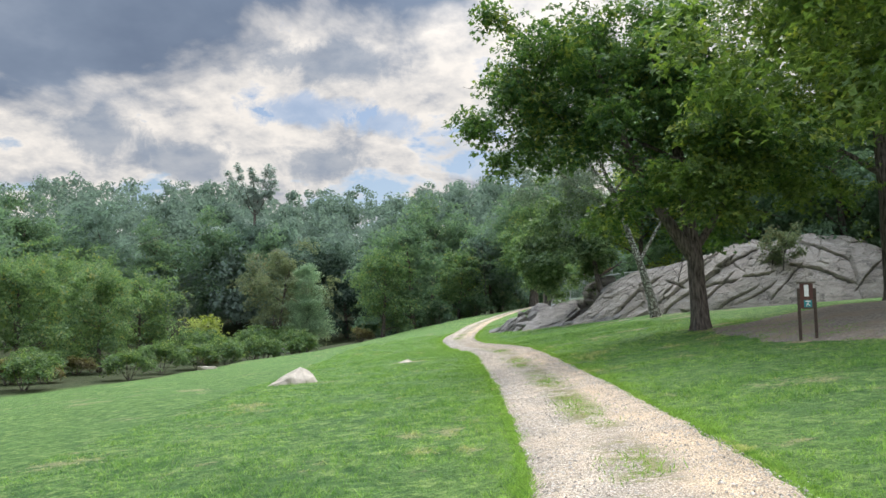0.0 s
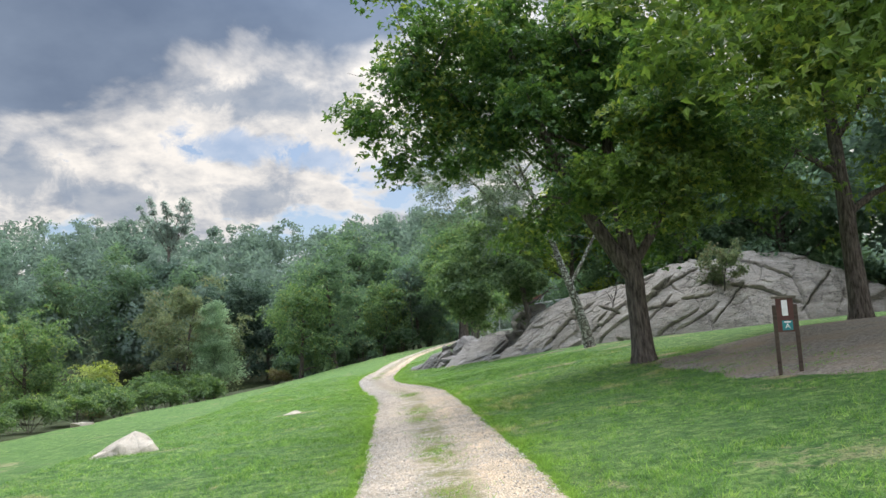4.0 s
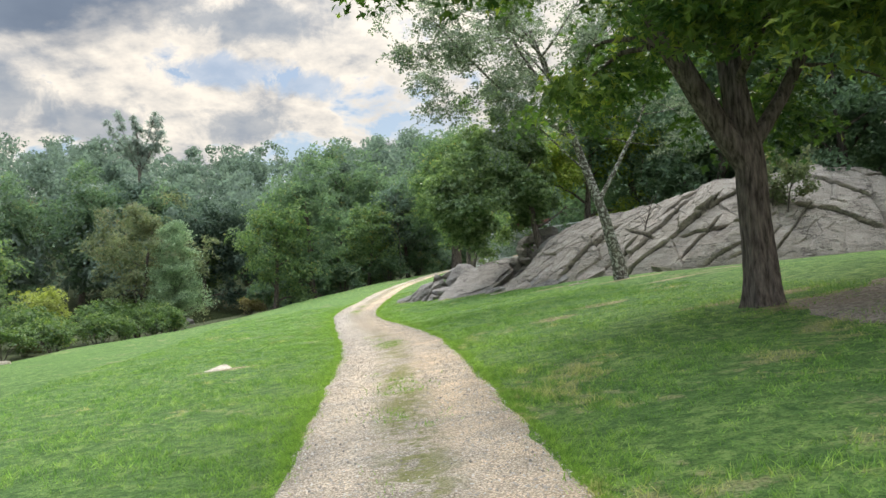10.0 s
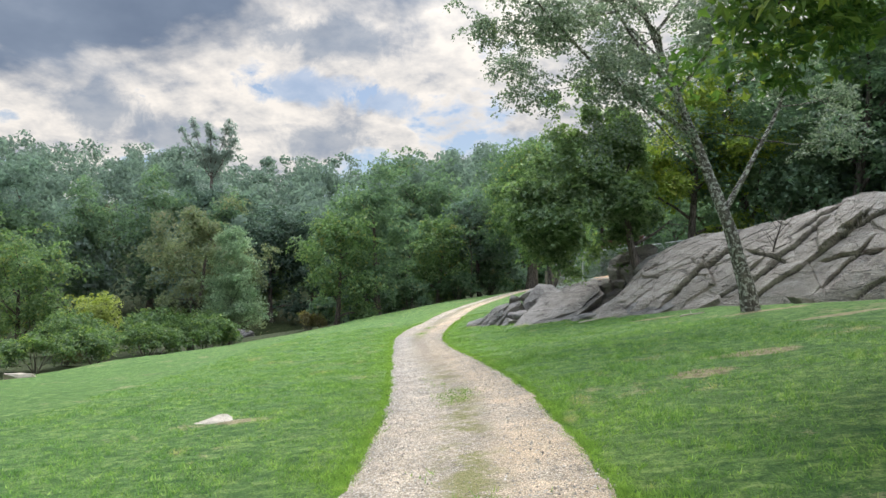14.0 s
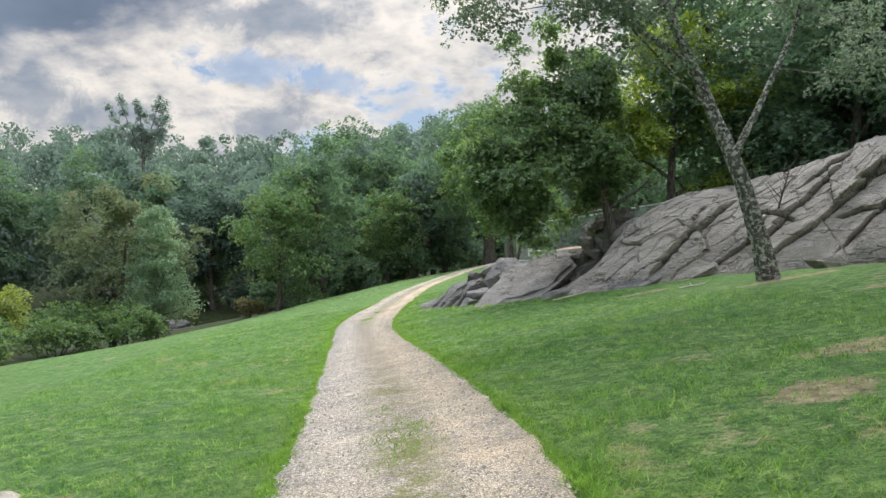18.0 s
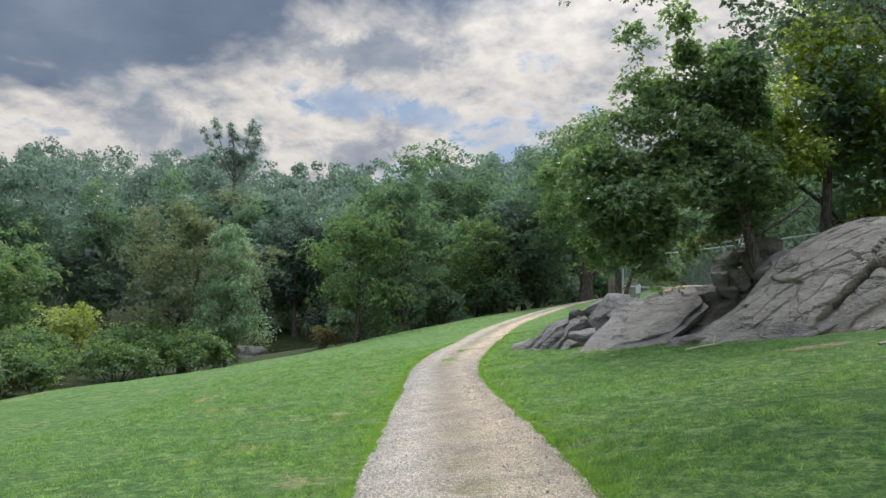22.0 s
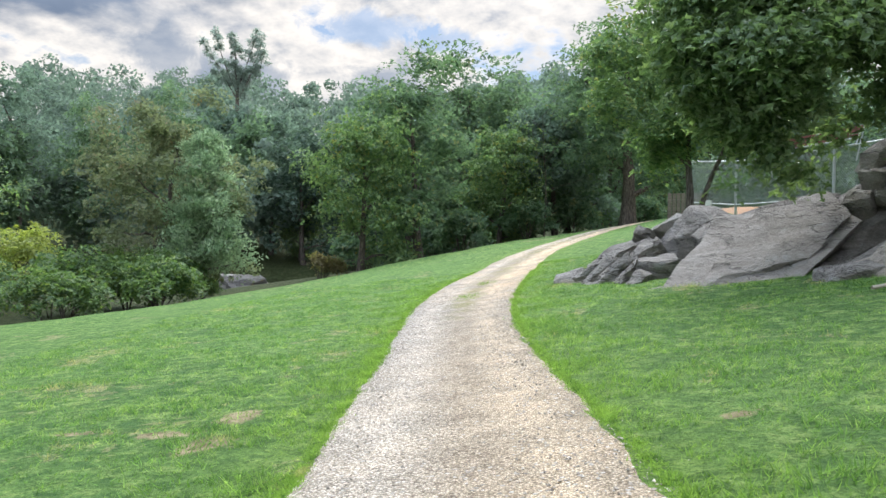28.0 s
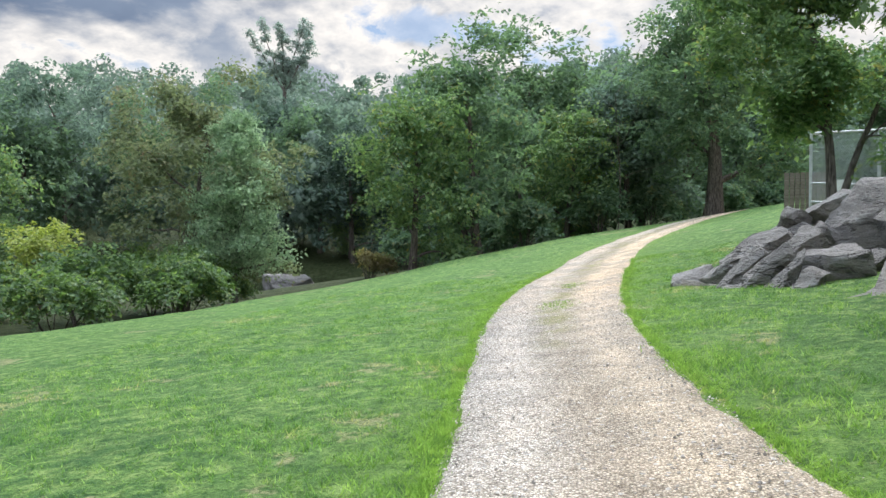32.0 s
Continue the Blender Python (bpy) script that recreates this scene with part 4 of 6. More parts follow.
def outcrop():
    root = tagged(new("rock_outcrop"), "long bare grey bedrock outcrop with slanting cracks", "rock")
    bx, by = np.array(ROCK_BASE).T
    s = np.concatenate([[0], np.cumsum(np.hypot(np.diff(bx), np.diff(by)))])
    u = np.arange(0, s[-1], 0.042)
    v = np.linspace(0, 1, 185)
    cx, cy = np.interp(u, s, bx), np.interp(u, s, by)
    tx, ty = np.gradient(cx), np.gradient(cy)
    ker = np.hanning(107) / np.hanning(107).sum()
    tx, ty = (np.convolve(np.pad(t, 53, mode="edge"), ker, "valid") for t in (tx, ty))
    ln = np.hypot(tx, ty)
    nx, ny = -ty / ln, tx / ln
    # height of the crest above the world's zero, along the foot
    crest = np.interp(u, [0, 3, 5, 7, 8.5, 10, 11.3, 12, 14, 16.7, 19.5, 21.5, 24, 26.5, 28.5, 30.5, 33, 36], [0.8, 0.85, 1.0, 1.4, 2.5, 3.75, 4.45, 4.8, 5.15, 5.6, 5.85, 5.8, 6.2, 6.1, 5.6, 4.8, 4.5, 3.4])
    foot = land(cx, cy, False)
    tall = crest - foot
    deep = np.interp(u, [0, 4, 8, 12, 20, 36], [1.6, 3.0, 4.5, 6.5, 7.5, 8.0])
    U, V = np.meshgrid(u, v)
    rise = np.clip(V / 0.6, 0, 1)
    H = tall * (0.35 * rise + 0.65 * np.sin(rise * np.pi / 2)) * (1 - 0.75 * smooth(0.66, 1.0, V))
    back = deep * V
    S = np.hypot(H, back * 0.6)
    ang = radians(36)
    p, q = U * math.cos(ang) + S * math.sin(ang), -U * math.sin(ang) + S * math.cos(ang)
    foot_line = 0.35 * fbm(u, 0 * u, 0.5, 41, 3)
    p, q = p + 0.12 * fbm(U, S, 0.5, 61, 3), q + 0.1 * fbm(U, S, 0.5, 62, 3)
    big, near_big = facets(p, q, 2.3, 1.6, 2)
    sml, near_sml = facets(p, q, 0.9, 0.36, 5)
    grow = np.clip(H / 0.8, 0.15, 1)
    split = smooth(0.1, 0.5, fbm(U, S, 0.33, 63, 2))
    out = grow * (0.26 * big + (0.015 + 0.06 * split) * sml + 0.12 * fbm(U, S, 0.3, 31, 2) + 0.03 * fbm(p * 0.5, q * 2.0, 1.6, 33, 5))
    hair = 0.8 * split * np.exp(-((near_sml / 0.02) ** 2)) + 0.8 * np.exp(-((near_big / 0.03) ** 2)) * smooth(-0.3, 0.1, fbm(U, S, 0.5, 64, 2))
    out = out - grow * 0.07 * np.minimum(hair, 1)
    # the great joints: the slab above each one overhangs it and falls back behind
    gash = 0 * U
    wu, ws = U + 0.035 * fbm(U, S, 2.0, 65, 4), S + 0.035 * fbm(U, S, 2.0, 66, 4)
    for amp, reach, (u0, s0), (u1, s1) in JOINTS:
        du, ds = u1 - u0, s1 - s0
        ln2 = math.hypot(du, ds)
        a = ((wu - u0) * du + (ws - s0) * ds) / ln2
        d = (-(wu - u0) * ds + (ws - s0) * du) / ln2
        end = smooth(-0.35, 0.15, a) * smooth(-0.35, 0.15, ln2 - a)
        above = smooth(-0.04, 0.0, d) * np.clip(1 - d / reach, 0, 1)
        notch = np.exp(-(((d + 0.03) / 0.036) ** 2))
        out = out + end * (0.4 * amp * above - (0.08 + 0.35 * amp) * notch)
        gash = np.maximum(gash, end * notch)
    out = out + foot_line * (1 - smooth(0.0, 0.25, V))
    X = cx + nx * back - nx * out * 0.75
    Y = cy + ny * back - ny * out * 0.75
    Z = foot + H - 0.3 * (1 - np.clip(V / 0.05, 0, 1)) + out * 0.55
    # a deep cleft under the leaning slab, from the grass up to the pile of blocks
    cleft = -(X - 4.85) * 0.517 + (Y - 25.45) * 0.856
    along = (X - 4.85) * 0.856 + (Y - 25.45) * 0.517
    Z = Z - 0.42 * smooth(0.0, 0.1, cleft) * smooth(3.4, 2.6, cleft) * smooth(-1.4, -0.6, along) * smooth(4.6, 3.4, along)
    i = (np.arange(len(v) - 1)[:, None] * len(u) + np.arange(len(u) - 1)).ravel()
    n = len(u)
    me = mesh_from("bedrock", np.stack([X, Y, Z], -1).reshape(-1, 3), np.stack([i, i + 1, i + n + 1, i + n], 1), ROCK, False)
    me.attributes.new("joint", "FLOAT", "POINT").data.foreach_set("value", np.clip(gash + 0.5 * hair, 0, 1).ravel().astype(np.float32))
    part("bedrock", me, root)
    # broken blocks: x, y, z of the middle, length, width, height, dip, turn, lean towards the lawn
    for k, (x, y, z, a, b, c, tilt, turn, lean) in enumerate([
            (1.55, 31.1, 0.95, 0.95, 0.6, 0.34, -16, 0, 20), (1.95, 30.6, 1.1, 1.0, 0.5, 0.5, -35, 0, 20), (2.15, 30.0, 1.1, 1.15, 0.42, 0.5, -42, 0, 20), (2.4, 29.5, 1.12, 1.15, 0.4, 0.5, -42, 5, 20), (2.62, 29.0, 1.08, 1.05, 0.38, 0.45, -46, 0, 20),
            (2.76, 28.6, 0.98, 0.75, 0.4, 0.36, -50, 0, 20), (1.95, 29.6, 0.85, 0.5, 0.35, 0.2, -10, 0, 15), (2.55, 30.7, 1.42, 1.3, 0.75, 0.6, -38, 0, 15), (3.0, 30.0, 1.48, 0.95, 0.6, 0.55, -44, 5, 15), (3.35, 30.4, 1.62, 0.8, 0.5, 0.6, -40, 10, 10),
            (3.3, 31.5, 2.08, 0.58, 0.52, 0.5, 14, 25, 5), (3.25, 31.5, 1.55, 1.1, 1.0, 0.75, -32, 0, 10), (3.3, 29.2, 1.27, 1.1, 0.8, 0.64, -12, -5, 12), (3.9, 29.5, 1.2, 0.8, 0.6, 0.5, -30, 10, 10),
            (4.45, 30.8, 1.95, 2.2, 1.8, 1.6, -22, -5, 10), (4.75, 30.05, 1.9, 1.15, 0.8, 0.9, -36, 5, 15), (3.95, 31.4, 2.15, 1.0, 0.9, 0.7, -30, 0, 0), (4.84, 27.1, 1.45, 5.4, 2.9, 0.72, -27.5, 52, 0), (5.3, 27.15, 1.84, 3.9, 1.9, 0.5, -27.5, 50, 1), (4.0, 26.3, 1.08, 2.0, 0.9, 0.4, -26, 50, 4), (7.95, 28.2, 2.45, 1.7, 1.2, 1.2, -20, 30, 5), (7.5, 27.7, 2.2, 1.2, 0.8, 0.7, -25, 35, 5), (4.3, 26.75, 0.95, 3.4, 1.5, 0.6, -24, 50, 5), (6.2, 28.5, 1.9, 3.2, 1.7, 0.9, -27, 40, 5), (7.0, 27.55, 2.05, 1.6, 0.9, 0.8, -30, 30, 5), (6.0, 26.75, 1.3, 1.8, 0.7, 0.5, -28, 32, 5),
            (3.5, 26.4, 0.95, 1.1, 0.7, 0.3, -12, -25, 12), (2.95, 26.9, 0.9, 0.8, 0.5, 0.26, -12, 10, 10),
            (6.8, 27.65, 2.45, 0.8, 0.75, 0.85, -35, 10, 10), (7.25, 27.9, 3.05, 0.8, 0.7, 1.05, -20, 35, 5), (7.73, 27.7, 3.2, 0.68, 0.6, 0.78, -10, 30, 5), (7.35, 27.45, 2.75, 0.75, 0.6, 0.5, -15, 60, 5), (7.35, 27.95, 3.72, 1.3, 0.6, 0.28, -38, 5, 10), (7.76, 27.85, 3.86, 0.62, 0.55, 0.4, -15, 20, 5),
            (8.2, 27.7, 3.4, 0.75, 0.7, 1.15, -10, 20, 0), (7.95, 28.5, 3.9, 1.6, 0.8, 0.5, -30, 0, 5), (8.7, 29.3, 3.3, 1.6, 1.4, 1.3, -20, 20, 0), (7.6, 29.2, 2.7, 1.4, 1.2, 1.1, -30, 0, 5), (8.5, 27.9, 4.05, 0.9, 0.8, 0.7, -15, 30, 0), (8.9, 27.2, 3.2, 1.1, 0.9, 1.1, -25, 15, 5), (9.3, 26.6, 3.5, 1.3, 1.0, 0.9, -30, 10, 5),
            (7.1, 25.1, 1.5, 4.8, 2.1, 1.1, -29, 2, 38), (5.9, 23.2, 1.2, 2.1, 0.45, 0.3, -10, -15, 10), (8.5, 26.2, 3.5, 1.8, 1.2, 0.7, -18, 20, 10), (5.3, 24.6, 1.3, 1.2, 0.8, 0.45, -22, -10, 15), (8.0, 23.2, 1.9, 2.6, 1.4, 0.6, -25, 0, 30), (9.0, 22.3, 1.8, 1.6, 0.8, 0.5, -25, -10, 25),
            (13.6, 21.6, 4.9, 1.6, 1.0, 0.6, -15, -20, 8), (15.6, 21.4, 5.35, 1.5, 1.2, 0.9, 18, 15, 8), (17.2, 21.4, 5.5, 1.5, 1.2, 0.9, -30, 20, 8), (18.4, 20.6, 4.9, 2.2, 1.4, 1.0, -36, 5, 8), (20.2, 19.8, 4.3, 2.0, 1.6, 1.1, 32, 10, 8), (17.4, 19.2, 3.9, 1.8, 1.4, 0.8, -36, 5, 8), (18.9, 18.6, 3.4, 1.7, 1.4, 0.9, -34, 10, 8),
            (10.5, 18.1, 1.85, 1.0, 0.8, 0.6, 10, 10, 8), (7.0, 23.3, 1.3, 0.9, 0.5, 0.3, -10, 20, 8), (22.3, 18.6, 3.4, 2.2, 1.6, 0.9, -20, 10, 8), (24.5, 18.6, 3.3, 1.6, 1.2, 0.9, 20, 30, 8)]):
        # western blocks near the oak take the rock with shade in its colour
        ob = part("block", stone_mesh("block", 300 + k, (a, b, c), ROCK_SHADED if x < 9 else ROCK, 15 if a < 1.5 else 34, 0.035, DOME if c > 1.5 else LEDGE if a > 3 and c < 0.8 else SLAB if a > 3 else None), root, "loose broken block of grey rock")
        ob.matrix_basis = pose(x, y, z, lean, tilt, turn)
    return root


outcrop()
PEAK = [(-1, -0.3, -0.6), (-0.5, 0.6, -0.6), (0.9, 0.5, -0.6), (1, -0.4, -0.6), (0.1, -0.8, -0.6), (0.2, 0.1, 0.9), (0.45, 0.3, 0.8), (0.75, -0.1, 0.35), (-0.35, 0, 0.3), (0.05, -0.5, 0.4), (0.6, -0.5, 0.2)]
loose_stone(-5.35, 0.85, (1.7, 1.1, 0.8), 404, "pale granite boulder sunk in the lawn", 0.4, 8, STONE_PALE, corners=PEAK)
loose_stone(-2.7, 6.9, (0.8, 0.55, 0.2), 402, "flat pale stone lying level with the lawn", 0.58, 10, STONE_PALE, corners=PEAK, worn=0.1)
loose_stone(3.45, -14.6, (1.1, 0.9, 0.4), 407, "rounded pale boulder beside the track", 0.4, 40, STONE_PALE, corners=DOME, worn=0.12)
loose_stone(-15.6, 24.5, (1.3, 0.9, 0.3), 404, "flat pale stone at the lawn's edge", 0.4, 10, STONE_PALE)
pond_rock = loose_stone(-19.8, 65.5, (4.0, 2.2, 1.3), 405, "low grey boulder standing in the pond", 0.3, 15, ROCK_SHADED)
pond_rock.location.z = WATER + 0.7


# ---------------------------------------------------------------- sheets laid on the ground
def sheet(name, inside, box, mat, step, label, category, lift=0.03):
    """A thin layer over the land wherever inside(x, y), in metres from its rim, is above nought."""
    x0, y0, x1, y1 = box
    xs, ys = np.arange(x0, x1, step), np.arange(y0, y1, step)
    gx, gy = np.meshgrid(xs, ys)
    far = inside(gx, gy) + 0.25 * fbm(gx, gy, 0.9, 51, 4)
    z = land(gx, gy, True) + lift * np.clip(far / 0.25, -1.5, 1)
    n, m = len(xs), len(ys)
    i = (np.arange(m - 1)[:, None] * n + np.arange(n - 1)).ravel()
    quads = np.stack([i, i + 1, i + n + 1, i + n], 1)
    keep = (far.ravel()[quads] > -0.15).all(1)
    ob = new(name, mesh_from(name, np.stack([gx, gy, z], -1).reshape(-1, 3), quads[keep], mat, True))
    return tagged(ob, label, category, kind="structure")


def polygon(points):
    """Distance inside a convex outline that runs anticlockwise."""
    pts = np.array(points, float)

    def inside(x, y):
        d = np.full(np.shape(x), 1e9)
        for a, b in zip(pts, np.roll(pts, -1, 0)):
            e = (b - a) / np.linalg.norm(b - a)
            d = np.minimum(d, -(x - a[0]) * e[1] + (y - a[1]) * e[0])
        return d

    return inside


sheet("pavement", polygon([(5.9, -3.5), (7.8, -7.2), (13, -10.8), (26, -10), (25, 5.5), (13.5, 4.6), (6.6, 2.1)]), (5, -12, 27, 8), DIRT, 0.14, "trodden grey gravel ground of the picnic place", "gravel")
sheet("infield", lambda x, y: (1 - np.hypot((x - 16.5) / 5.5, (y - 53) / 9.5)) * 6, (10, 42, 24, 64), CLAY, 0.3, "orange clay infield behind the fence", "field", 0.04)
wv, wf = grid(np.linspace(-52, -5, 12), np.linspace(53, 95, 10), lambda x, y: 0 * x + WATER)
tagged(new("water", mesh_from("water", wv, wf, POND, True)), "still dark pond water under the trees", "water", kind="structure")

# ---------------------------------------------------------------- trees by the path
put(broad_tree("maple_tree", 11, 13.0, 4.2, 0.26, 0.22, LEAF_MAPLE, BARK, 96000, 0.155, 0.46, (-0.03, 0.02), (0.6, 1.2), 40, 12, label="big dark-barked maple forking low beside the picnic place", rugged=104, lobed=True, reach=(0.5, 0), gap=-0.35, stop=(-7.6, 9.0),
               more=((-6.4, -0.2, 6.1, 0.65), (-5.9, -0.2, 5.2, 0.6), (-4.9, -0.2, 8.5, 0.9), (-5.2, 0.0, 7.1, 0.85), (-4.4, 0.0, 6.4, 0.95), (-4.6, 0.0, 5.3, 0.65), (-3.4, 0.0, 5.9, 0.95), (-2.9, 0.0, 7.7, 1.1), (-6.2, -0.4, 5.8, 0.4), (-5.8, -0.4, 4.9, 0.45), (-5.0, -0.4, 5.6, 0.7), (-3.9, -0.4, 5.3, 0.8),
                     (-2.7, -0.4, 5.5, 0.9), (-3.9, 0.2, 8.6, 1.0), (-3.0, 0.5, 9.4, 1.1), (-1.6, -0.6, 6.6, 1.0), (-0.6, -1.0, 5.8, 1.0), (0.6, -1.2, 6.0, 1.0), (1.8, -1.4, 5.6, 1.0), (2.8, -0.8, 5.0, 1.0), (3.4, 0.4, 5.6, 1.1), (2.4, 0.8, 4.8, 0.8), (-2.6, -1.0, 6.4, 1.0), (-1.8, -1.0, 6.6, 0.9), (-3.4, -0.6, 6.6, 0.9), (-0.9, -1.2, 6.6, 0.8), (-1.2, 0.6, 6.2, 1.0), (-2.4, 0.6, 6.8, 1.0), (-0.2, 0.6, 5.6, 0.9)),
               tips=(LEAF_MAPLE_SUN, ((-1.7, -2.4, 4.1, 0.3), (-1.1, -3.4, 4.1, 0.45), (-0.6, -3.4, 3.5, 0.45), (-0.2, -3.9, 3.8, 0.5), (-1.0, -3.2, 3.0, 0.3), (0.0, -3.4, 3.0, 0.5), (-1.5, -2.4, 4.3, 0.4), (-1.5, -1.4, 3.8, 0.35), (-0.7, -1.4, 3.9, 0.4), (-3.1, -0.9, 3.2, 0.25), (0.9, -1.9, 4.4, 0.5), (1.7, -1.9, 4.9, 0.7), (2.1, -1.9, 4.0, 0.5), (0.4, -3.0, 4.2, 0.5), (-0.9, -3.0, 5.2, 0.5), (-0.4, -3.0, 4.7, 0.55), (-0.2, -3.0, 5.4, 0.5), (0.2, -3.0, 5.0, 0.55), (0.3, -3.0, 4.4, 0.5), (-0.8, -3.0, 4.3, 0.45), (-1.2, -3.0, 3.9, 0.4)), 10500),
               boughs_at=((0.16, -0.9, 0.03, 1.55, 6.6, 0.21), (0.18, 0.85, 0.2, 1.3, 5.0, 0.13), (0.26, -0.1, -0.8, 0.6, 4.2, 0.07), (0.27, 0.2, 0.9, 1.4, 4.5, 0.1), (0.3, -0.95, 0.05, 0.45, 6.4, 0.06), (0.4, -0.95, -0.1, 0.6, 6.0, 0.06))), 6.45, 2.4)
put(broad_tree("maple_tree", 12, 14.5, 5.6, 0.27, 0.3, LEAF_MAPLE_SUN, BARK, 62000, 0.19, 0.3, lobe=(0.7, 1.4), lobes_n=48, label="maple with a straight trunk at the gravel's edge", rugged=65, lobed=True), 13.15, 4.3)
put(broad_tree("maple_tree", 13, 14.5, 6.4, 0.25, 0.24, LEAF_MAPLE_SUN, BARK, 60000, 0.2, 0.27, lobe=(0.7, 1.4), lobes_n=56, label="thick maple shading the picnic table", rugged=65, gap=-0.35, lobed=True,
               more=((-3.4, 1.2, 4.6, 1.2), (-4.6, 0.6, 5.2, 1.2), (-2.6, -1.0, 4.4, 1.0), (-5.4, 1.6, 6.0, 1.1), (-3.8, 2.4, 5.4, 1.3))), 9.9, -5.6)
put(broad_tree("birch_tree", 14, 13.5, 5.0, 0.2, 0.3, LEAF_SILVER, BARK_PALE, 90000, 0.1, 0.44, (-0.2, 0.0), (0.6, 1.2), 32, 10, label="slim leaning tree with pale lichened bark and sparse leaves", gap=-0.15, reach=(-1.9, 0),
               boughs_at=((0.2, 0.75, 0.3, 1.7, 5.5, 0.09), (0.36, -0.9, -0.1, 0.75, 6.6, 0.08), (0.28, -0.8, -0.4, 0.5, 4.0, 0.04), (0.46, -0.6, 0.2, 1.2, 5.5, 0.08))), 8.75, 17.0)
put(broad_tree("oak_tree", 15, 9.2, 2.0, 0.2, 0.36, LEAF_OAK, BARK, 118000, 0.165, 0.45, (-0.17, 0), (0.4, 0.65), 4, 8, label="dense dark oak rooted in a cleft of the rock", reach=(-2.2, 0.3), stop=(-5.9, 0.9), gap=-0.3, rugged=52, per=15, spray=0.5, lobed=True,
               more=((-4.6, 0.0, 3.3, 0.95), (-4.2, 0.3, 2.5, 0.75), (-3.3, 0.6, 2.5, 0.8), (-2.3, 0.6, 2.9, 0.75), (-3.6, -0.6, 3.2, 1.0), (-2.4, -0.5, 3.5, 1.0), (-4.7, 0.6, 4.3, 0.9), (-3.9, 0.3, 4.4, 1.0), (-2.8, 0.2, 4.4, 1.05), (-1.5, -0.2, 4.2, 0.95), (-0.8, 0.4, 3.6, 0.75),
                     (-2.1, -0.4, 5.3, 0.9), (-3.3, 0.2, 5.5, 0.9), (-4.2, 0.2, 5.4, 0.6), (-1.1, 0.0, 5.4, 0.7), (-2.7, 0.4, 6.5, 0.7), (-1.7, 0.3, 6.6, 0.6), (-3.4, 0.5, 6.8, 0.55), (-2.2, 0.2, 7.6, 0.55), (-3.2, 0.1, 7.7, 0.5), (-1.1, 0.2, 7.6, 0.45), (-2.5, 0.0, 8.6, 0.5), (-0.6, 0.4, 6.8, 0.45), (-3.6, 0.2, 8.4, 0.4), (-1.8, 0.2, 2.9, 0.75), (-0.6, 0.5, 2.9, 0.65), (-2.9, 0.0, 2.3, 0.65), (-3.9, 0.0, 2.1, 0.6), (-2.0, 0.8, 2.2, 0.55), (0.2, 0.6, 3.6, 0.55), (-3.4, 0.2, 1.9, 0.5), (-2.6, 0.4, 1.9, 0.55), (-1.6, 0.5, 2.2, 0.5), (-1.2, 0.6, 2.6, 0.5), (-3.2, 0.1, 1.5, 0.4), (-2.7, 0.0, 1.2, 0.45), (-2.2, 0.1, 1.15, 0.45), (-1.7, 0.1, 1.3, 0.45), (-1.2, 0.1, 1.6, 0.4), (-2.4, 0.4, 1.6, 0.45), (-1.6, 0.4, 1.8, 0.45))), 8.2, 26.6, dz=0.3)
put(broad_tree("ash_tree", 16, 9.6, 1.7, 0.13, 0.25, LEAF_LIGHT, BARK, 36000, 0.16, 0.34, (-0.06, 0), (0.5, 0.9), 16, 7, label="two-stemmed young tree behind the boulders", reach=(-0.8, 0), gap=-0.3,
               more=((-1.7, 0, 3.4, 0.8), (-2.3, 0, 4.6, 0.9), (-1.2, 0.2, 3.0, 0.7), (-2.2, 0, 6.0, 0.95), (-1.0, -0.3, 5.0, 0.9), (-2.7, 0, 3.9, 0.65), (-2.0, 0.1, 7.3, 0.9), (-1.2, 0.0, 8.3, 0.8), (-2.6, 0.2, 6.8, 0.6), (-2.8, -0.2, 5.2, 0.7), (-3.0, 0.0, 4.5, 0.6), (-2.4, -0.3, 3.2, 0.6), (-2.9, 0.0, 6.0, 0.6)), boughs_at=((0.03, 0.8, 0.1, 3.2, 4.6, 0.1),)), 5.6, 36.6)
put(broad_tree("maple_tree", 18, 8.6, 3.2, 0.2, 0.25, LEAF_GOLD, BARK, 34000, 0.18, 0.24, lobe=(0.6, 1.1), lobes_n=28, label="yellow-green young maple above the rock", gap=-0.2), 11.0, 29.5, dz=1.4)
put(broad_tree("ash_tree", 17, 14.0, 4.6, 0.42, 0.2, LEAF_WOOD, BARK, 30000, 0.24, 0.12, (0.02, 0), (0.9, 1.7), 34, 8, label="stout old tree where the track tops the rise"), 6.7, 60.0)

# ---------------------------------------------------------------- woods
wood_a = put(broad_tree("woodland_tree", 21, 16.5, 4.2, 0.3, 0.15, LEAF_WOOD, BARK, 15000, 0.35, 0.04, lobe=(1.0, 1.9), lobes_n=40, label="tall leafy tree at the edge of the wood", gap=-0.45), -4.5, 67)
wood_b = put(broad_tree("woodland_tree", 22, 15.0, 4.8, 0.3, 0.15, LEAF_ASH, BARK, 10000, 0.46, 0.03, lobe=(1.0, 1.9), lobes_n=40, label="rounded leafy tree at the edge of the wood", gap=-0.45), -8.2, 70)
wood_c = put(broad_tree("woodland_tree", 23, 13.5, 4.0, 0.25, 0.15, LEAF_HILL, BARK, 9500, 0.44, 0.03, lobe=(0.9, 1.8), lobes_n=36, label="haze-tinted leafy tree at the edge of the wood", gap=-0.45), -28, 96)
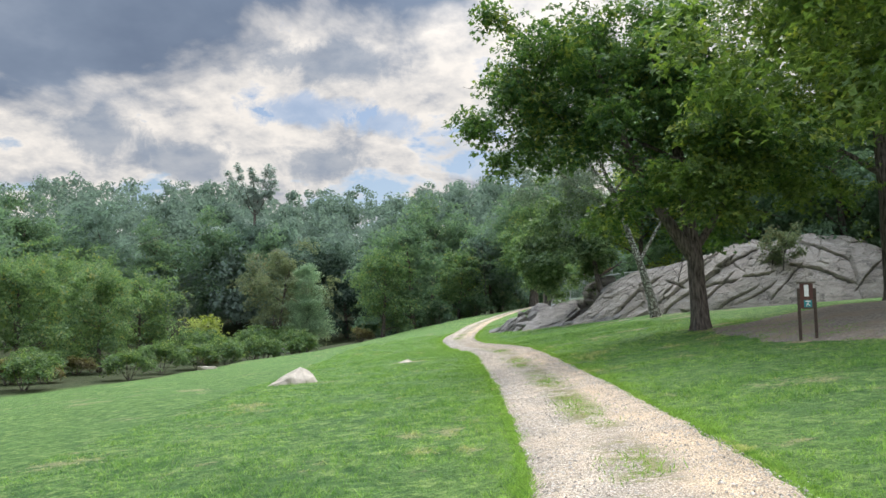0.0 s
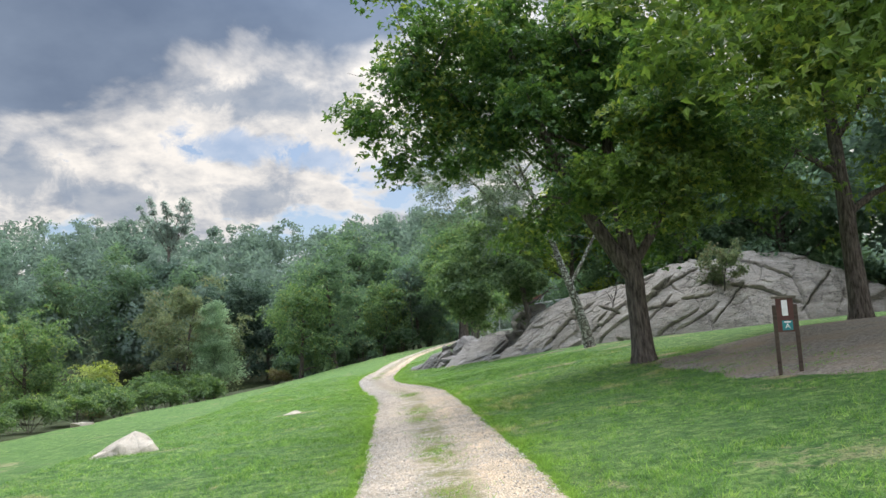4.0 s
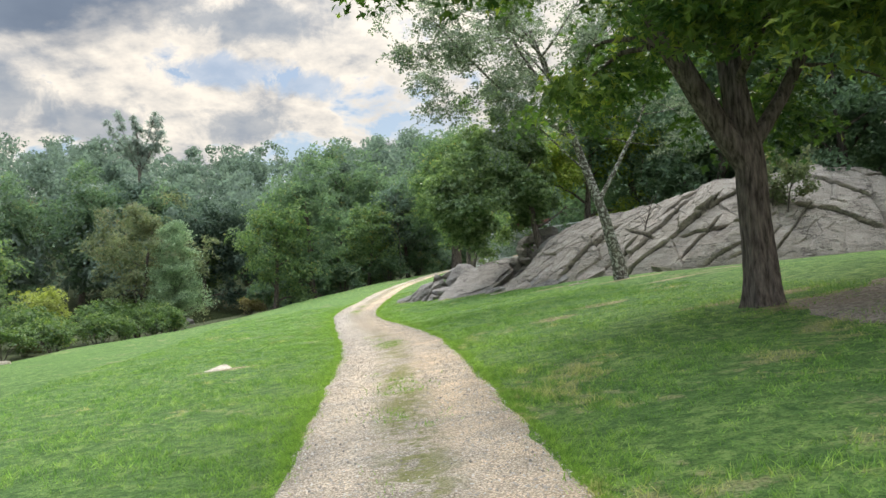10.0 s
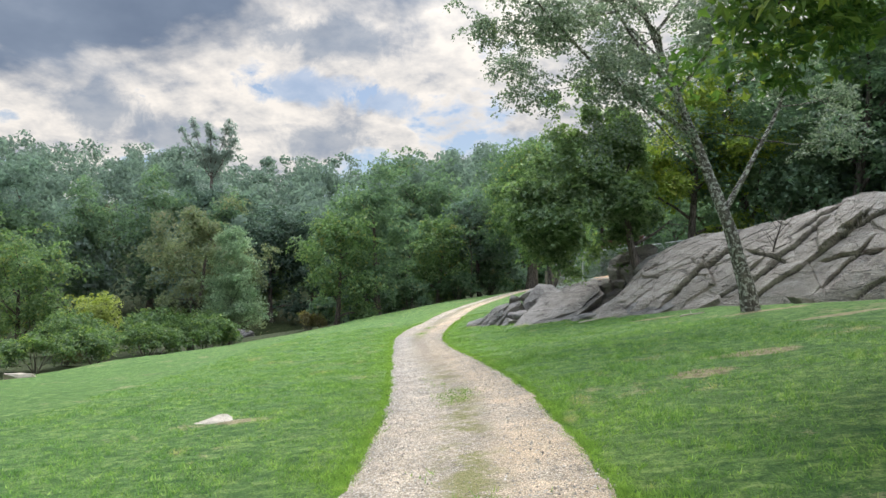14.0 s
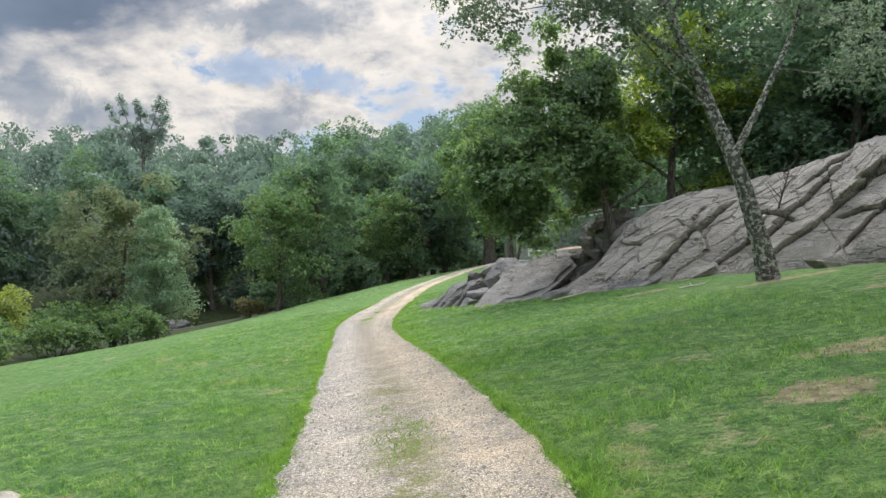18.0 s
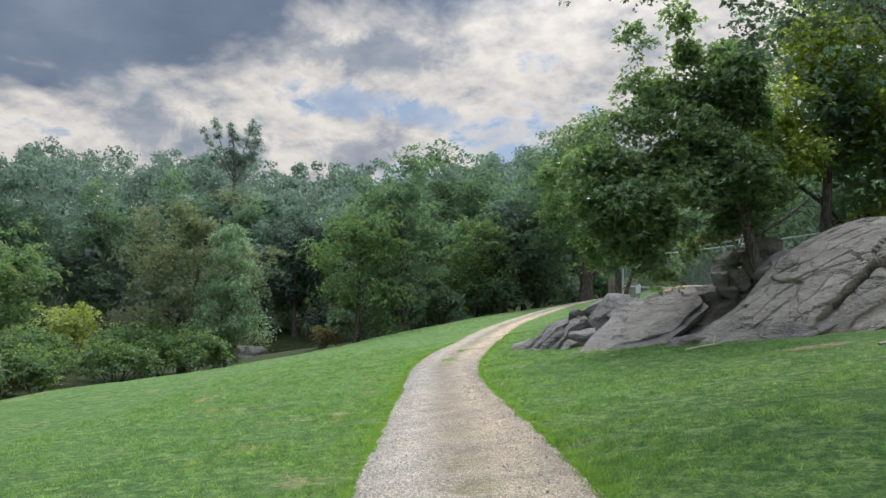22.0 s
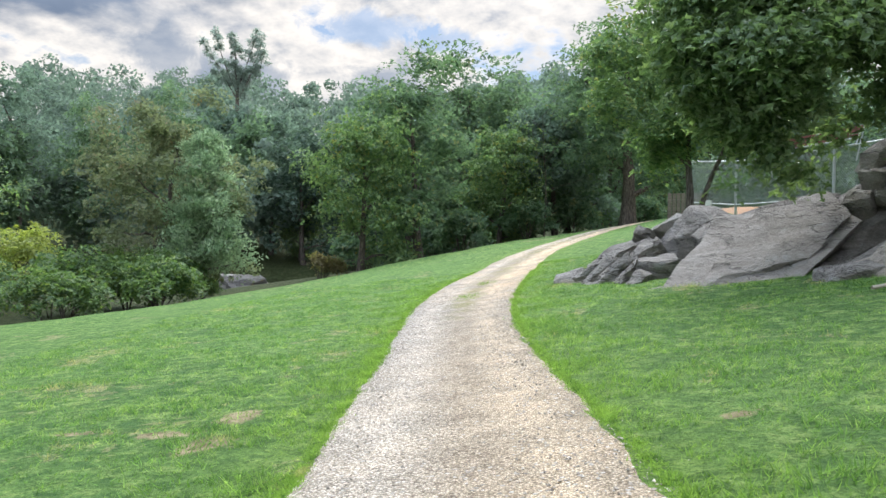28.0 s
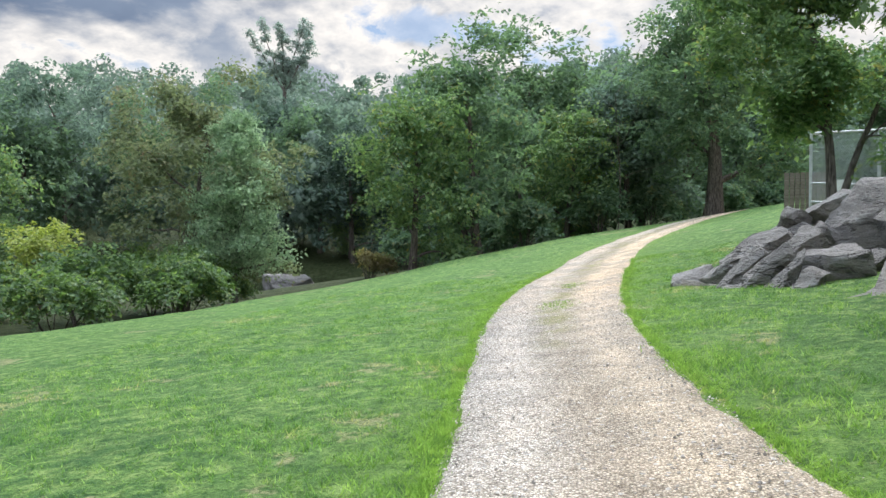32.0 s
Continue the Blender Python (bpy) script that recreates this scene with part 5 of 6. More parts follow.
wood_d = put(broad_tree("woodland_tree", 24, 9.6, 3.0, 0.18, 0.12, LEAF_LIGHT, BARK, 17000, 0.23, 0.03, lobe=(0.7, 1.4), lobes_n=36, droop=0.5, label="fresh green young tree in front of the wood", gap=-0.4), -8.3, 52.0)
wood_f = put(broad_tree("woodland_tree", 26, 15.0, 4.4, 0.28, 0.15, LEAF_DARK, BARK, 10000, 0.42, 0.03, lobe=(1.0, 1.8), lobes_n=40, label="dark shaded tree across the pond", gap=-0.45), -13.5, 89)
wood_e = put(broad_tree("woodland_tree", 25, 14.0, 4.6, 0.26, 0.15, LEAF_ASH, BARK, 30000, 0.23, 0.05, lobe=(0.9, 1.7), lobes_n=44, label="leafy tree close behind the rock", gap=-0.4), 17, 27.5)
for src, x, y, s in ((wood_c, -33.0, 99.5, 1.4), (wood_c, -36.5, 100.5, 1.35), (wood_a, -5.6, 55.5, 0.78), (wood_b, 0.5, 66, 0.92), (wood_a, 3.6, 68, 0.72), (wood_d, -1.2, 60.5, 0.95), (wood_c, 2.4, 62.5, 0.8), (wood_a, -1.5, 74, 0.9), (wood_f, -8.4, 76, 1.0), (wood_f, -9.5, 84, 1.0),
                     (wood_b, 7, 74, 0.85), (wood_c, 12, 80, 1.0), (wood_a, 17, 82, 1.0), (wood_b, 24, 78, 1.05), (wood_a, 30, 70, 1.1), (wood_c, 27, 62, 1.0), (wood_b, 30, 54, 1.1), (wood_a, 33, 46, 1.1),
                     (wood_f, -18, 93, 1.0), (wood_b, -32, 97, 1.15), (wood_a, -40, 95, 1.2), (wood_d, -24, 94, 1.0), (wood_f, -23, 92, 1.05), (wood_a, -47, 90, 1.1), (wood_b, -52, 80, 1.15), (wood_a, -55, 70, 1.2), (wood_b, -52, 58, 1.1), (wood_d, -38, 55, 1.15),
                     (wood_a, -58, 50, 1.15), (wood_b, -46, 45, 1.0), (wood_c, -54, 40, 1.1), (wood_d, -33, 44, 1.0), (wood_b, -44, 32, 1.0), (wood_a, -52, 26, 1.1), (wood_d, -23.5, 27.5, 0.78), (wood_d, -26, 22.5, 0.8), (wood_d, -30, 32, 0.95), (wood_c, -40, 22, 1.0), (wood_b, -31, 18, 0.95),
                     (wood_a, -42, 10, 1.1), (wood_c, -32, 6, 0.9), (wood_b, -36, -6, 1.0),
                     (wood_e, 14, 31.5, 1.05), (wood_c, 20, 33, 1.1), (wood_b, 25, 30, 1.1), (wood_e, 22, 25, 1.05), (wood_b, 28, 23, 1.1), (wood_c, 25, 17, 1.0), (wood_a, 31, 15, 1.1), (wood_b, 30, 6, 1.1),
                     (wood_c, 34, -2, 1.1), (wood_a, 29, -8, 1.1), (wood_b, 22, 39, 1.0), (wood_a, 36, 26, 1.2), (wood_a, 38, 8, 1.2)):
    c = again(src, x, y, (x * 37 + y * 91) % 360, s)
    c["group"] = "trees of the wood"


def hill_woods():
    r = np.random.default_rng(77)
    pts = []
    while len(pts) < 520:
        x, y = r.uniform(-150, 90), 88 + 105 * r.random() ** 1.4
        h = r.uniform(10, 15)
        z = at_land(x, y)
        w = r.uniform(3.0, 4.8)
        lobes = []
        for _ in range(12):
            d = r.normal(0, 1, 3)
            d /= np.linalg.norm(d)
            lobes.append((x + d[0] * w * 0.7, y + d[1] * w * 0.7, z + h * (0.55 + 0.38 * d[2]), w * r.uniform(0.28, 0.5)))
        pts.append(puffs(r, lobes, 520, 0.3, -2.0))
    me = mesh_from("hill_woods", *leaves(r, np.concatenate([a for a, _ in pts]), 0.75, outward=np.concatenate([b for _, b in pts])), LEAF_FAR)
    tagged(new("hill_woods", me), "distant wooded hillside in hazy green leaf", "woods", kind="stuff")


hill_woods()
def fan_tree(seed, tall, label):
    """A bare trunk that opens at the top into a fan of upright leafy branches."""
    rng = np.random.default_rng(seed)
    root = tagged(new("poplar_tree"), label, "tree")
    t = Tubes()
    t.add(np.array([(0, 0, -0.2), (0.1, 0, tall * 0.35), (0, 0, tall * 0.7)]), np.array([0.35, 0.28, 0.2]), 9)
    part("trunk", t.mesh("trunk", BARK), root)
    lobes = []
    for i in range(7):
        b = Tubes()
        a = -0.66 + 0.22 * i + rng.uniform(-0.05, 0.05)
        line = wander(rng, (0, 0, tall * rng.uniform(0.6, 0.68)), (math.sin(a), rng.uniform(-0.25, 0.25), math.cos(a)), tall * rng.uniform(0.28, 0.36) * (1 - 0.2 * abs(a)), 9, 0.04, 0.03)
        b.add(line, np.linspace(0.1, 0.02, len(line)), 5)
        part("branch", b.mesh("branch", BARK), root)
        for k, q in enumerate(line[2:]):
            for _ in range(2):
                lobes.append((*(q + rng.normal(0, 0.34, 3)), 0.4 + rng.uniform(0, 0.3)))
    for i in range(16):
        lobes.append((rng.normal(-0.6, 2.4), rng.normal(0, 1.2), tall * rng.uniform(0.42, 0.6), rng.uniform(0.8, 1.4)))
    pts, out = sprays(rng, lobes, 30000, 8, 0.34, 0.8, -0.9)
    part("crown", mesh_from("crown", *leaves(rng, pts, 0.2, 0.2, outward=out), LEAF_POPLAR), root)
    return root


put(fan_tree(35, 27.0, "tall thin-crowned tree above the skyline"), -34.5, 101.5)
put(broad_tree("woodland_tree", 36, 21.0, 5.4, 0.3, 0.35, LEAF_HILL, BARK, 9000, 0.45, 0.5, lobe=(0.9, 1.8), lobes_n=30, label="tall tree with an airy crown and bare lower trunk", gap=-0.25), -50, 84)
put(cone_tree("silver_tree", 31, 8.0, 2.5, 0.1, LEAF_FIR, BARK, 32000, 0.17, "silvery green young tree at the pond's edge", low=0.2, power=0.55), -14.2, 45.6)
put(broad_tree("autumn_tree", 32, 11.4, 4.5, 0.18, 0.12, LEAF_BROWN, BARK, 25000, 0.2, 0.06, lobe=(0.5, 1.1), lobes_n=36, label="brownish green tree at the pond's edge", gap=-0.35), -17.3, 47.0)
put(broad_tree("autumn_tree", 33, 8.5, 3.6, 0.18, 0.12, LEAF_LIGHT, BARK, 14000, 0.24, 0.06, lobe=(0.6, 1.2), lobes_n=30, label="yellowing green tree beyond the shrubs", gap=-0.35), -30.5, 49.5)
sh = put(bush("shrub", 41, (3.2, 2.4, 3.1), LEAF_HEDGE, 6500, 0.19, "dense dark green shrub at the edge of the lawn"), -17.6, 40.5)
for x, y, s in ((-16.0, 37.2, 0.75), (-17.2, 33.5, 0.8), (-18.2, 30, 0.75), (-14.2, 41, 0.85), (-18.4, 20.2, 0.62), (-18.8, 25.5, 0.6), (-20.2, 13.5, 0.6), (-15.2, 43.5, 0.8), (-20.5, 37.5, 0.85), (-17.5, 45, 0.9), (-22.5, 41, 0.8), (-14.6, 46.2, 0.45), (-22.5, 33, 0.7), (-22.5, 18, 0.6)):
    again(sh, x, y, (x * 53) % 360, s, tall=0.75 + 0.5 * ((x * 7.3 + y * 3.1) % 1.0))
put(bush("shrub", 42, (2.2, 2.0, 4.0), LEAF_YELLOW, 6000, 0.17, "bright yellow-green shrub among the greener ones"), -23.4, 46.2)
rb = put(bush("shrub", 43, (1.9, 1.2, 1.5), LEAF_RED, 4500, 0.15, "low reddish brown shrub at the edge of the lawn"), -10.6, 52.8)
again(rb, -23.0, 17.0, 40, 0.9), again(rb, -21.6, 17.6, 70, 0.7), again(rb, -23.5, 24.5, 40, 0.8), again(rb, -25, 12, 80, 1.0), again(rb, -19.0, 34.0, 10, 0.6)
ub = put(bush("shrub", 44, (2.4, 2.0, 2.8), LEAF_WOOD, 4500, 0.26, "dark undergrowth along the edge of the wood"), -3.2, 57.0)
for x, y, s in ((0.6, 59, 0.9), (3.6, 61.5, 0.9), (-5.5, 62, 1.0), (-11, 63, 1.0), (5.5, 66, 1.0), (9, 70, 1.1), (13, 75, 1.2), (18, 77, 1.2), (23, 73, 1.2), (27, 66, 1.2), (13.5, 28, 0.8), (16.5, 25, 0.7), (20, 24.5, 0.8), (11, 30.5, 0.9), (23.5, 21, 1.0), (26, 12, 1.0), (27, 2, 1.0), (26.5, -6, 1.0)):
    again(ub, x, y, (x * 71) % 360, s)


# ---------------------------------------------------------------- the picnic place
def box_bm(bm, size, at=(0, 0, 0), turn=(0, 0, 0), bevel=0.006):
    made = bmesh.ops.create_cube(bm, size=1)["verts"]
    m = pose(*at, *turn) @ Matrix.Diagonal((*size, 1))
    bmesh.ops.transform(bm, matrix=m, verts=made)
    if bevel:
        bmesh.ops.bevel(bm, geom=list({e for v in made for e in v.link_edges}), offset=bevel, segments=2, affect="EDGES", profile=0.6)


def board(name, size, at, turn, mat, parent, label="", bevel=0.006):
    bm = bmesh.new()
    box_bm(bm, size, (0, 0, 0), (0, 0, 0), bevel)
    ob = part(name, from_bm(name, bm, mat), parent, label)
    ob.matrix_basis = pose(*at, *turn)
    return ob


def rod(name, a, b, r, mat, parent, label="", sides=10):
    t = Tubes()
    a, b = np.array(a, float), np.array(b, float)
    t.add(np.array([a, a + (b - a) * 0.5, b]), np.full(3, r), sides)
    t.add(np.array([b, b + (b - a) / np.linalg.norm(b - a) * 0.004]), np.array([r, r * 0.1]), sides)
    return part(name, t.mesh(name, mat), parent, label)


def plain(name, colour, rough=0.7, metal=0.0, worn=0.25):
    m, k, b = material(name, rough, 0.3)
    c = k.mix(k.ramp(k.noise(local(k), 9.0, 5.0, 0.65), [(0.35, 0.0), (0.7, 1.0)]), colour, tuple(v * (1 - worn) for v in colour))
    k.link(c, b.inputs["Base Color"])
    b.inputs["Metallic"].default_value = metal
    return m


def timber(name, a, c):
    m, k, b = material(name, 0.8, 0.2)
    g = k.add("ShaderNodeMapping", {"Vector": local(k), "Scale": (1.2, 14.0, 14.0)}).outputs[0]
    n = k.noise(g, 2.2, 6.0, 0.6, 0.6)
    k.link(k.ramp(n, [(0.3, a), (0.7, c)]), b.inputs["Base Color"])
    bump(k, b, n, 0.4, 0.01)
    return m


POST_WOOD = timber("brown_stained_wood", (0.035, 0.026, 0.02), (0.095, 0.07, 0.052))
TABLE_WOOD = timber("weathered_table_wood", (0.08, 0.066, 0.05), (0.22, 0.185, 0.145))
FENCE_WOOD = timber("grey_fence_wood", (0.12, 0.1, 0.085), (0.28, 0.24, 0.2))
SIGN_RED, WHITE, TEAL = plain("dark_red_paint", (0.1, 0.045, 0.035)), plain("white_paper", (0.8, 0.79, 0.76)), plain("teal_paint", (0.03, 0.22, 0.23), 0.4)
HOOD_RED = plain("red_brown_boards", (0.22, 0.095, 0.075), 0.8)
BLACK_IRON, GALVANISED = plain("black_iron", (0.022, 0.021, 0.02), 0.6, 0.3), plain("galvanised_steel", (0.6, 0.61, 0.62), 0.5, 0.4)


def letter(text, size, mat, parent, at, turn, name="lettering"):
    cu = bpy.data.curves.new(name, "FONT")
    cu.body, cu.size, cu.extrude, cu.align_x, cu.align_y = text, size, 0.0012, "CENTER", "CENTER"
    tmp = bpy.data.objects.new(name, cu)
    me = bpy.data.meshes.new_from_object(tmp)
    bpy.data.objects.remove(tmp)
    me.materials.append(mat)
    ob = part(name, me, parent, "white lettering")
    ob.matrix_basis = pose(*at, *turn)


def trail_sign(x, y, turn):
    root = tagged(new("trail_sign"), "brown wooden notice board on two slim posts in grass", "sign")
    for px in (-0.15, 0.15):
        board("post", (0.06, 0.06, 1.16), (px, 0, 0.5), (0, 0, 0), POST_WOOD, root)
    panel = board("panel", (0.25, 0.045, 0.52), (0, -0.005, 0.92), (0, 0, 0), SIGN_RED, root, "dark red-brown board")
    board("cap", (0.36, 0.11, 0.035), (0, 0, 1.2), (4, 0, 0), TABLE_WOOD, root)
    board("notice", (0.085, 0.006, 0.24), (0.0, -0.032, 1.03), (0, 0, 0), WHITE, root, "white paper strip", 0.0015)
    plate = board("plate", (0.15, 0.006, 0.15), (0.02, -0.032, 0.76), (0, 0, 0), TEAL, root, "teal square plate", 0.0015)
    letter("A", 0.11, WHITE, root, (0.02, -0.0365, 0.745), (90, 0, 0))
    board("bar", (0.09, 0.003, 0.02), (0.02, -0.0365, 0.81), (0, 0, 0), WHITE, root, "white bar of small lettering", 0.0)
    root.matrix_basis = pose(x, y, at_land(x, y) - 0.03, 0, 0, turn)


def grill(x, y, turn):
    root = tagged(new("grill"), "black iron park grill on a single post", "grill")
    rod("post", (0, 0, -0.1), (0, 0, 0.73), 0.04, BLACK_IRON, root)
    rod("collar", (0, 0, 0.44), (0, 0, 0.49), 0.045, WHITE, root, "pale band round the post")
    bm = bmesh.new()
    for size, at in (((0.46, 0.38, 0.02), (0, 0, 0.74)), ((0.46, 0.02, 0.18), (0, 0.18, 0.82)), ((0.46, 0.02, 0.15), (0, -0.18, 0.81)), ((0.02, 0.38, 0.18), (-0.22, 0, 0.82)), ((0.02, 0.38, 0.18), (0.22, 0, 0.82)), ((0.5, 0.05, 0.02), (0, -0.2, 0.9))):
        box_bm(bm, size, at, (0, 0, 0), 0.004)
    part("firebox", from_bm("firebox", bm, BLACK_IRON), root)
    for i in range(11):
        rod("bar", (-0.22, -0.17 + 0.034 * i, 0.9), (0.22, -0.17 + 0.034 * i, 0.9), 0.007, BLACK_IRON, root, sides=6)
    rod("handle", (-0.34, -0.05, 0.9), (-0.22, -0.05, 0.9), 0.012, BLACK_IRON, root, sides=6)
    root.matrix_basis = pose(x, y, at_land(x, y), 0, 0, turn)


def picnic_table(x, y, turn):
    root = tagged(new("picnic_table"), "weathered brown wooden picnic table with fixed benches", "table")
    for i in range(5):
        board("tabletop_plank", (1.85, 0.138, 0.04), (0, -0.29 + 0.145 * i, 0.74), (0, 0, 0), TABLE_WOOD, root)
    for side in (-1, 1):
        for j in range(2):
            board("seat_plank", (1.85, 0.138, 0.04), (0, side * (0.62 + 0.145 * j), 0.44), (0, 0, 0), TABLE_WOOD, root)
    for ex in (-0.62, 0.62):
        board("crossbeam", (0.04, 1.5, 0.09), (ex, 0, 0.375), (0, 0, 0), POST_WOOD, root)
        board("brace", (0.04, 0.7, 0.09), (ex, 0, 0.675), (0, 0, 0), POST_WOOD, root)
        for side in (-1, 1):
            board("leg", (0.04, 0.09, 0.86), (ex + 0.04, side * 0.42, 0.35), (side * 32, 0, 0), POST_WOOD, root)
    root.matrix_basis = pose(x, y, at_land(x, y) + 0.02, 0, 0, turn)


trail_sign(6.55, -4.35, -24)
grill(10.25, -2.75, 12)
picnic_table(17.0, 3.3, -6)


# ---------------------------------------------------------------- the ball field's fence
def fence():
    root = tagged(new("chain_link_fence"), "galvanised chain-link backstop with pipe rails and posts", "fence")
    line = [(6.55, 42.0), (7.8, 40.0), (9.8, 36.6), (12.2, 32.8)]
    tops = [2.75, 2.75, 2.75, 2.75]
    z = [at_land(*p) for p in line]
    for (x, y), g, h in zip(line, z, tops):
        rod("post", (x, y, g - 0.2), (x, y, g + h), 0.045, GALVANISED, root)
    for i in range(len(line) - 1):
        (x0, y0), (x1, y1) = line[i], line[i + 1]
        for h in ((0.62, 1.2, tops[i]) if i == 0 else (0.1, 1.2, tops[i])):
            rod("rail", (x0, y0, z[i] + h), (x1, y1, z[i + 1] + min(h, tops[i + 1])), 0.028, GALVANISED, root)
        a, b = np.array([x0, y0, z[i]]), np.array([x1, y1, z[i + 1]])
        span, h = np.linalg.norm((b - a)[:2]), min(tops[i], tops[i + 1])
        e = (b - a) / span
        side = np.array([-e[1], e[0], 0]) * 0.002
        v, f = [], []
        for sgn in (1, -1):
            for c in np.arange(-h, span, 0.085):
                lo, hi = max(0, -c), min(h, span - c)
                if hi - lo < 0.05:
                    continue
                for q0, q1 in ((c + lo, c + hi),):
                    u0, u1 = (q0, q1) if sgn > 0 else (span - q0, span - q1)
                    p0, p1 = a + e * u0 + np.array([0, 0, lo]), a + e * u1 + np.array([0, 0, hi])
                    w = np.array([0, 0, 0.0035]) + e * 0.0035 * -sgn
                    n = len(v)
                    v += [p0 - w + side * sgn, p0 + w + side * sgn, p1 + w + side * sgn, p1 - w + side * sgn]
                    f.append((n, n + 1, n + 2, n + 3))
        part("mesh", mesh_from("mesh", np.array(v), np.array(f), GALVANISED), root, "grey wire mesh")
    # a curved hood of red-brown boards leans out over the middle of the backstop
    (xa, ya), (xb, yb) = (8.6, 38.7), (10.2, 36.0)
    ga, gb = at_land(xa, ya) + 2.75, at_land(xb, yb) + 2.75
    along = np.array([xb - xa, yb - ya, 0.0]) / math.hypot(xb - xa, yb - ya)
    lean = np.array([along[1], -along[0], 0.0])
    arc = [(0.3 * math.sin(w) ** 2, 0.5 * math.sin(w)) for w in (0, 0.4, 0.8, 1.2, 1.57)]
    for (x, y), g in (((xa, ya), ga), ((xb, yb), gb)):
        t = Tubes()
        t.add(np.array([(x - lean[0] * a, y - lean[1] * a, g + h) for a, h in arc]), np.full(len(arc), 0.03), 8)
        part("bent_pipe", t.mesh("bent_pipe", GALVANISED), root)
        rod("strut", (x, y, g - 0.5), (x - lean[0] * 0.3, y - lean[1] * 0.3, g + 0.5), 0.022, GALVANISED, root)
    for k in (1, 4):
        a, h = arc[k]
        rod("rail", (xa - lean[0] * a, ya - lean[1] * a, ga + h), (xb - lean[0] * a, yb - lean[1] * a, gb + h), 0.028, GALVANISED, root)
    span = math.hypot(xb - xa, yb - ya)
    for k in range(1, 4):
        a, h = arc[k]
        hood = board("hood_board", (span, 0.03, 0.12), ((xa + xb) / 2 - lean[0] * a, (ya + yb) / 2 - lean[1] * a, (ga + gb) / 2 + h + 0.06), (0, math.degrees(math.atan2(ga - gb, span)), math.degrees(math.atan2(along[1], along[0]))), HOOD_RED, root, "dull red-brown board")
    rod("brace", (6.55, 42.0, z[0] + 2.75), (7.3, 43.6, z[0] + 2.9), 0.028, GALVANISED, root)
    sign = board("notice", (0.32, 0.02, 0.42), (7.1, 41.05, z[0] + 1.0), (0, 0, -58), WHITE, root, "small white notice")
    screen = tagged(new("wooden_screen"), "grey weathered board screen beside the backstop", "fence")
    for i in range(9):
        t = i / 8
        x, y = 6.0 + 1.5 * t, 42.6 + 0.75 * t
        board("slat", (0.17, 0.025, 1.5), (x, y, at_land(x, y) + 0.75), (0, 0, 27), FENCE_WOOD, screen)
    return root


fence()


# ---------------------------------------------------------------- small growth
def bare_sapling(x, y, z, seed, tall, label, leafy=0):
    rng = np.random.default_rng(seed)
    root = tagged(new("sapling"), label, "sapling")
    t = Tubes()
    stem = wander(rng, (0, 0, -0.1), (0.05, 0, 1), tall, 8, 0.06)
    t.add(stem, np.linspace(0.04, 0.012, len(stem)), 6)
    part("trunk", t.mesh("trunk", BARK), root)
    tips = []
    for i in range(9):
        q = stem[3 + i % 6]
        az = i * 2.4
        b = Tubes()
        tw = wander(rng, q, (math.cos(az), math.sin(az), 0.8), tall * rng.uniform(0.3, 0.6), 5, 0.15)
        b.add(tw, np.linspace(0.015, 0.005, len(tw)), 5)
        part("branch", b.mesh("branch", BARK), root)
        tips.append((*tw[-1], 0.35)), tips.append((*tw[-3], 0.3))
    if leafy:
        part("foliage", mesh_from("foliage", *leaves(rng, puffs(rng, tips, leafy, 0.8, -0.2)[0], 0.13), LEAF_BROWN), root)
    root.matrix_basis = pose(x, y, z)


bare_sapling(11.0, 21.1, 3.2, 61, 1.7, "bare little sapling rooted in a crack of the rock")
bare_sapling(15.6, 18.6, 3.55, 62, 2.4, "thin brownish leafy sapling growing from the rock", 2600)
bare_sapling(15.1, 18.8, 3.6, 63, 1.9, "thin leafy sapling growing from the rock", 1500)


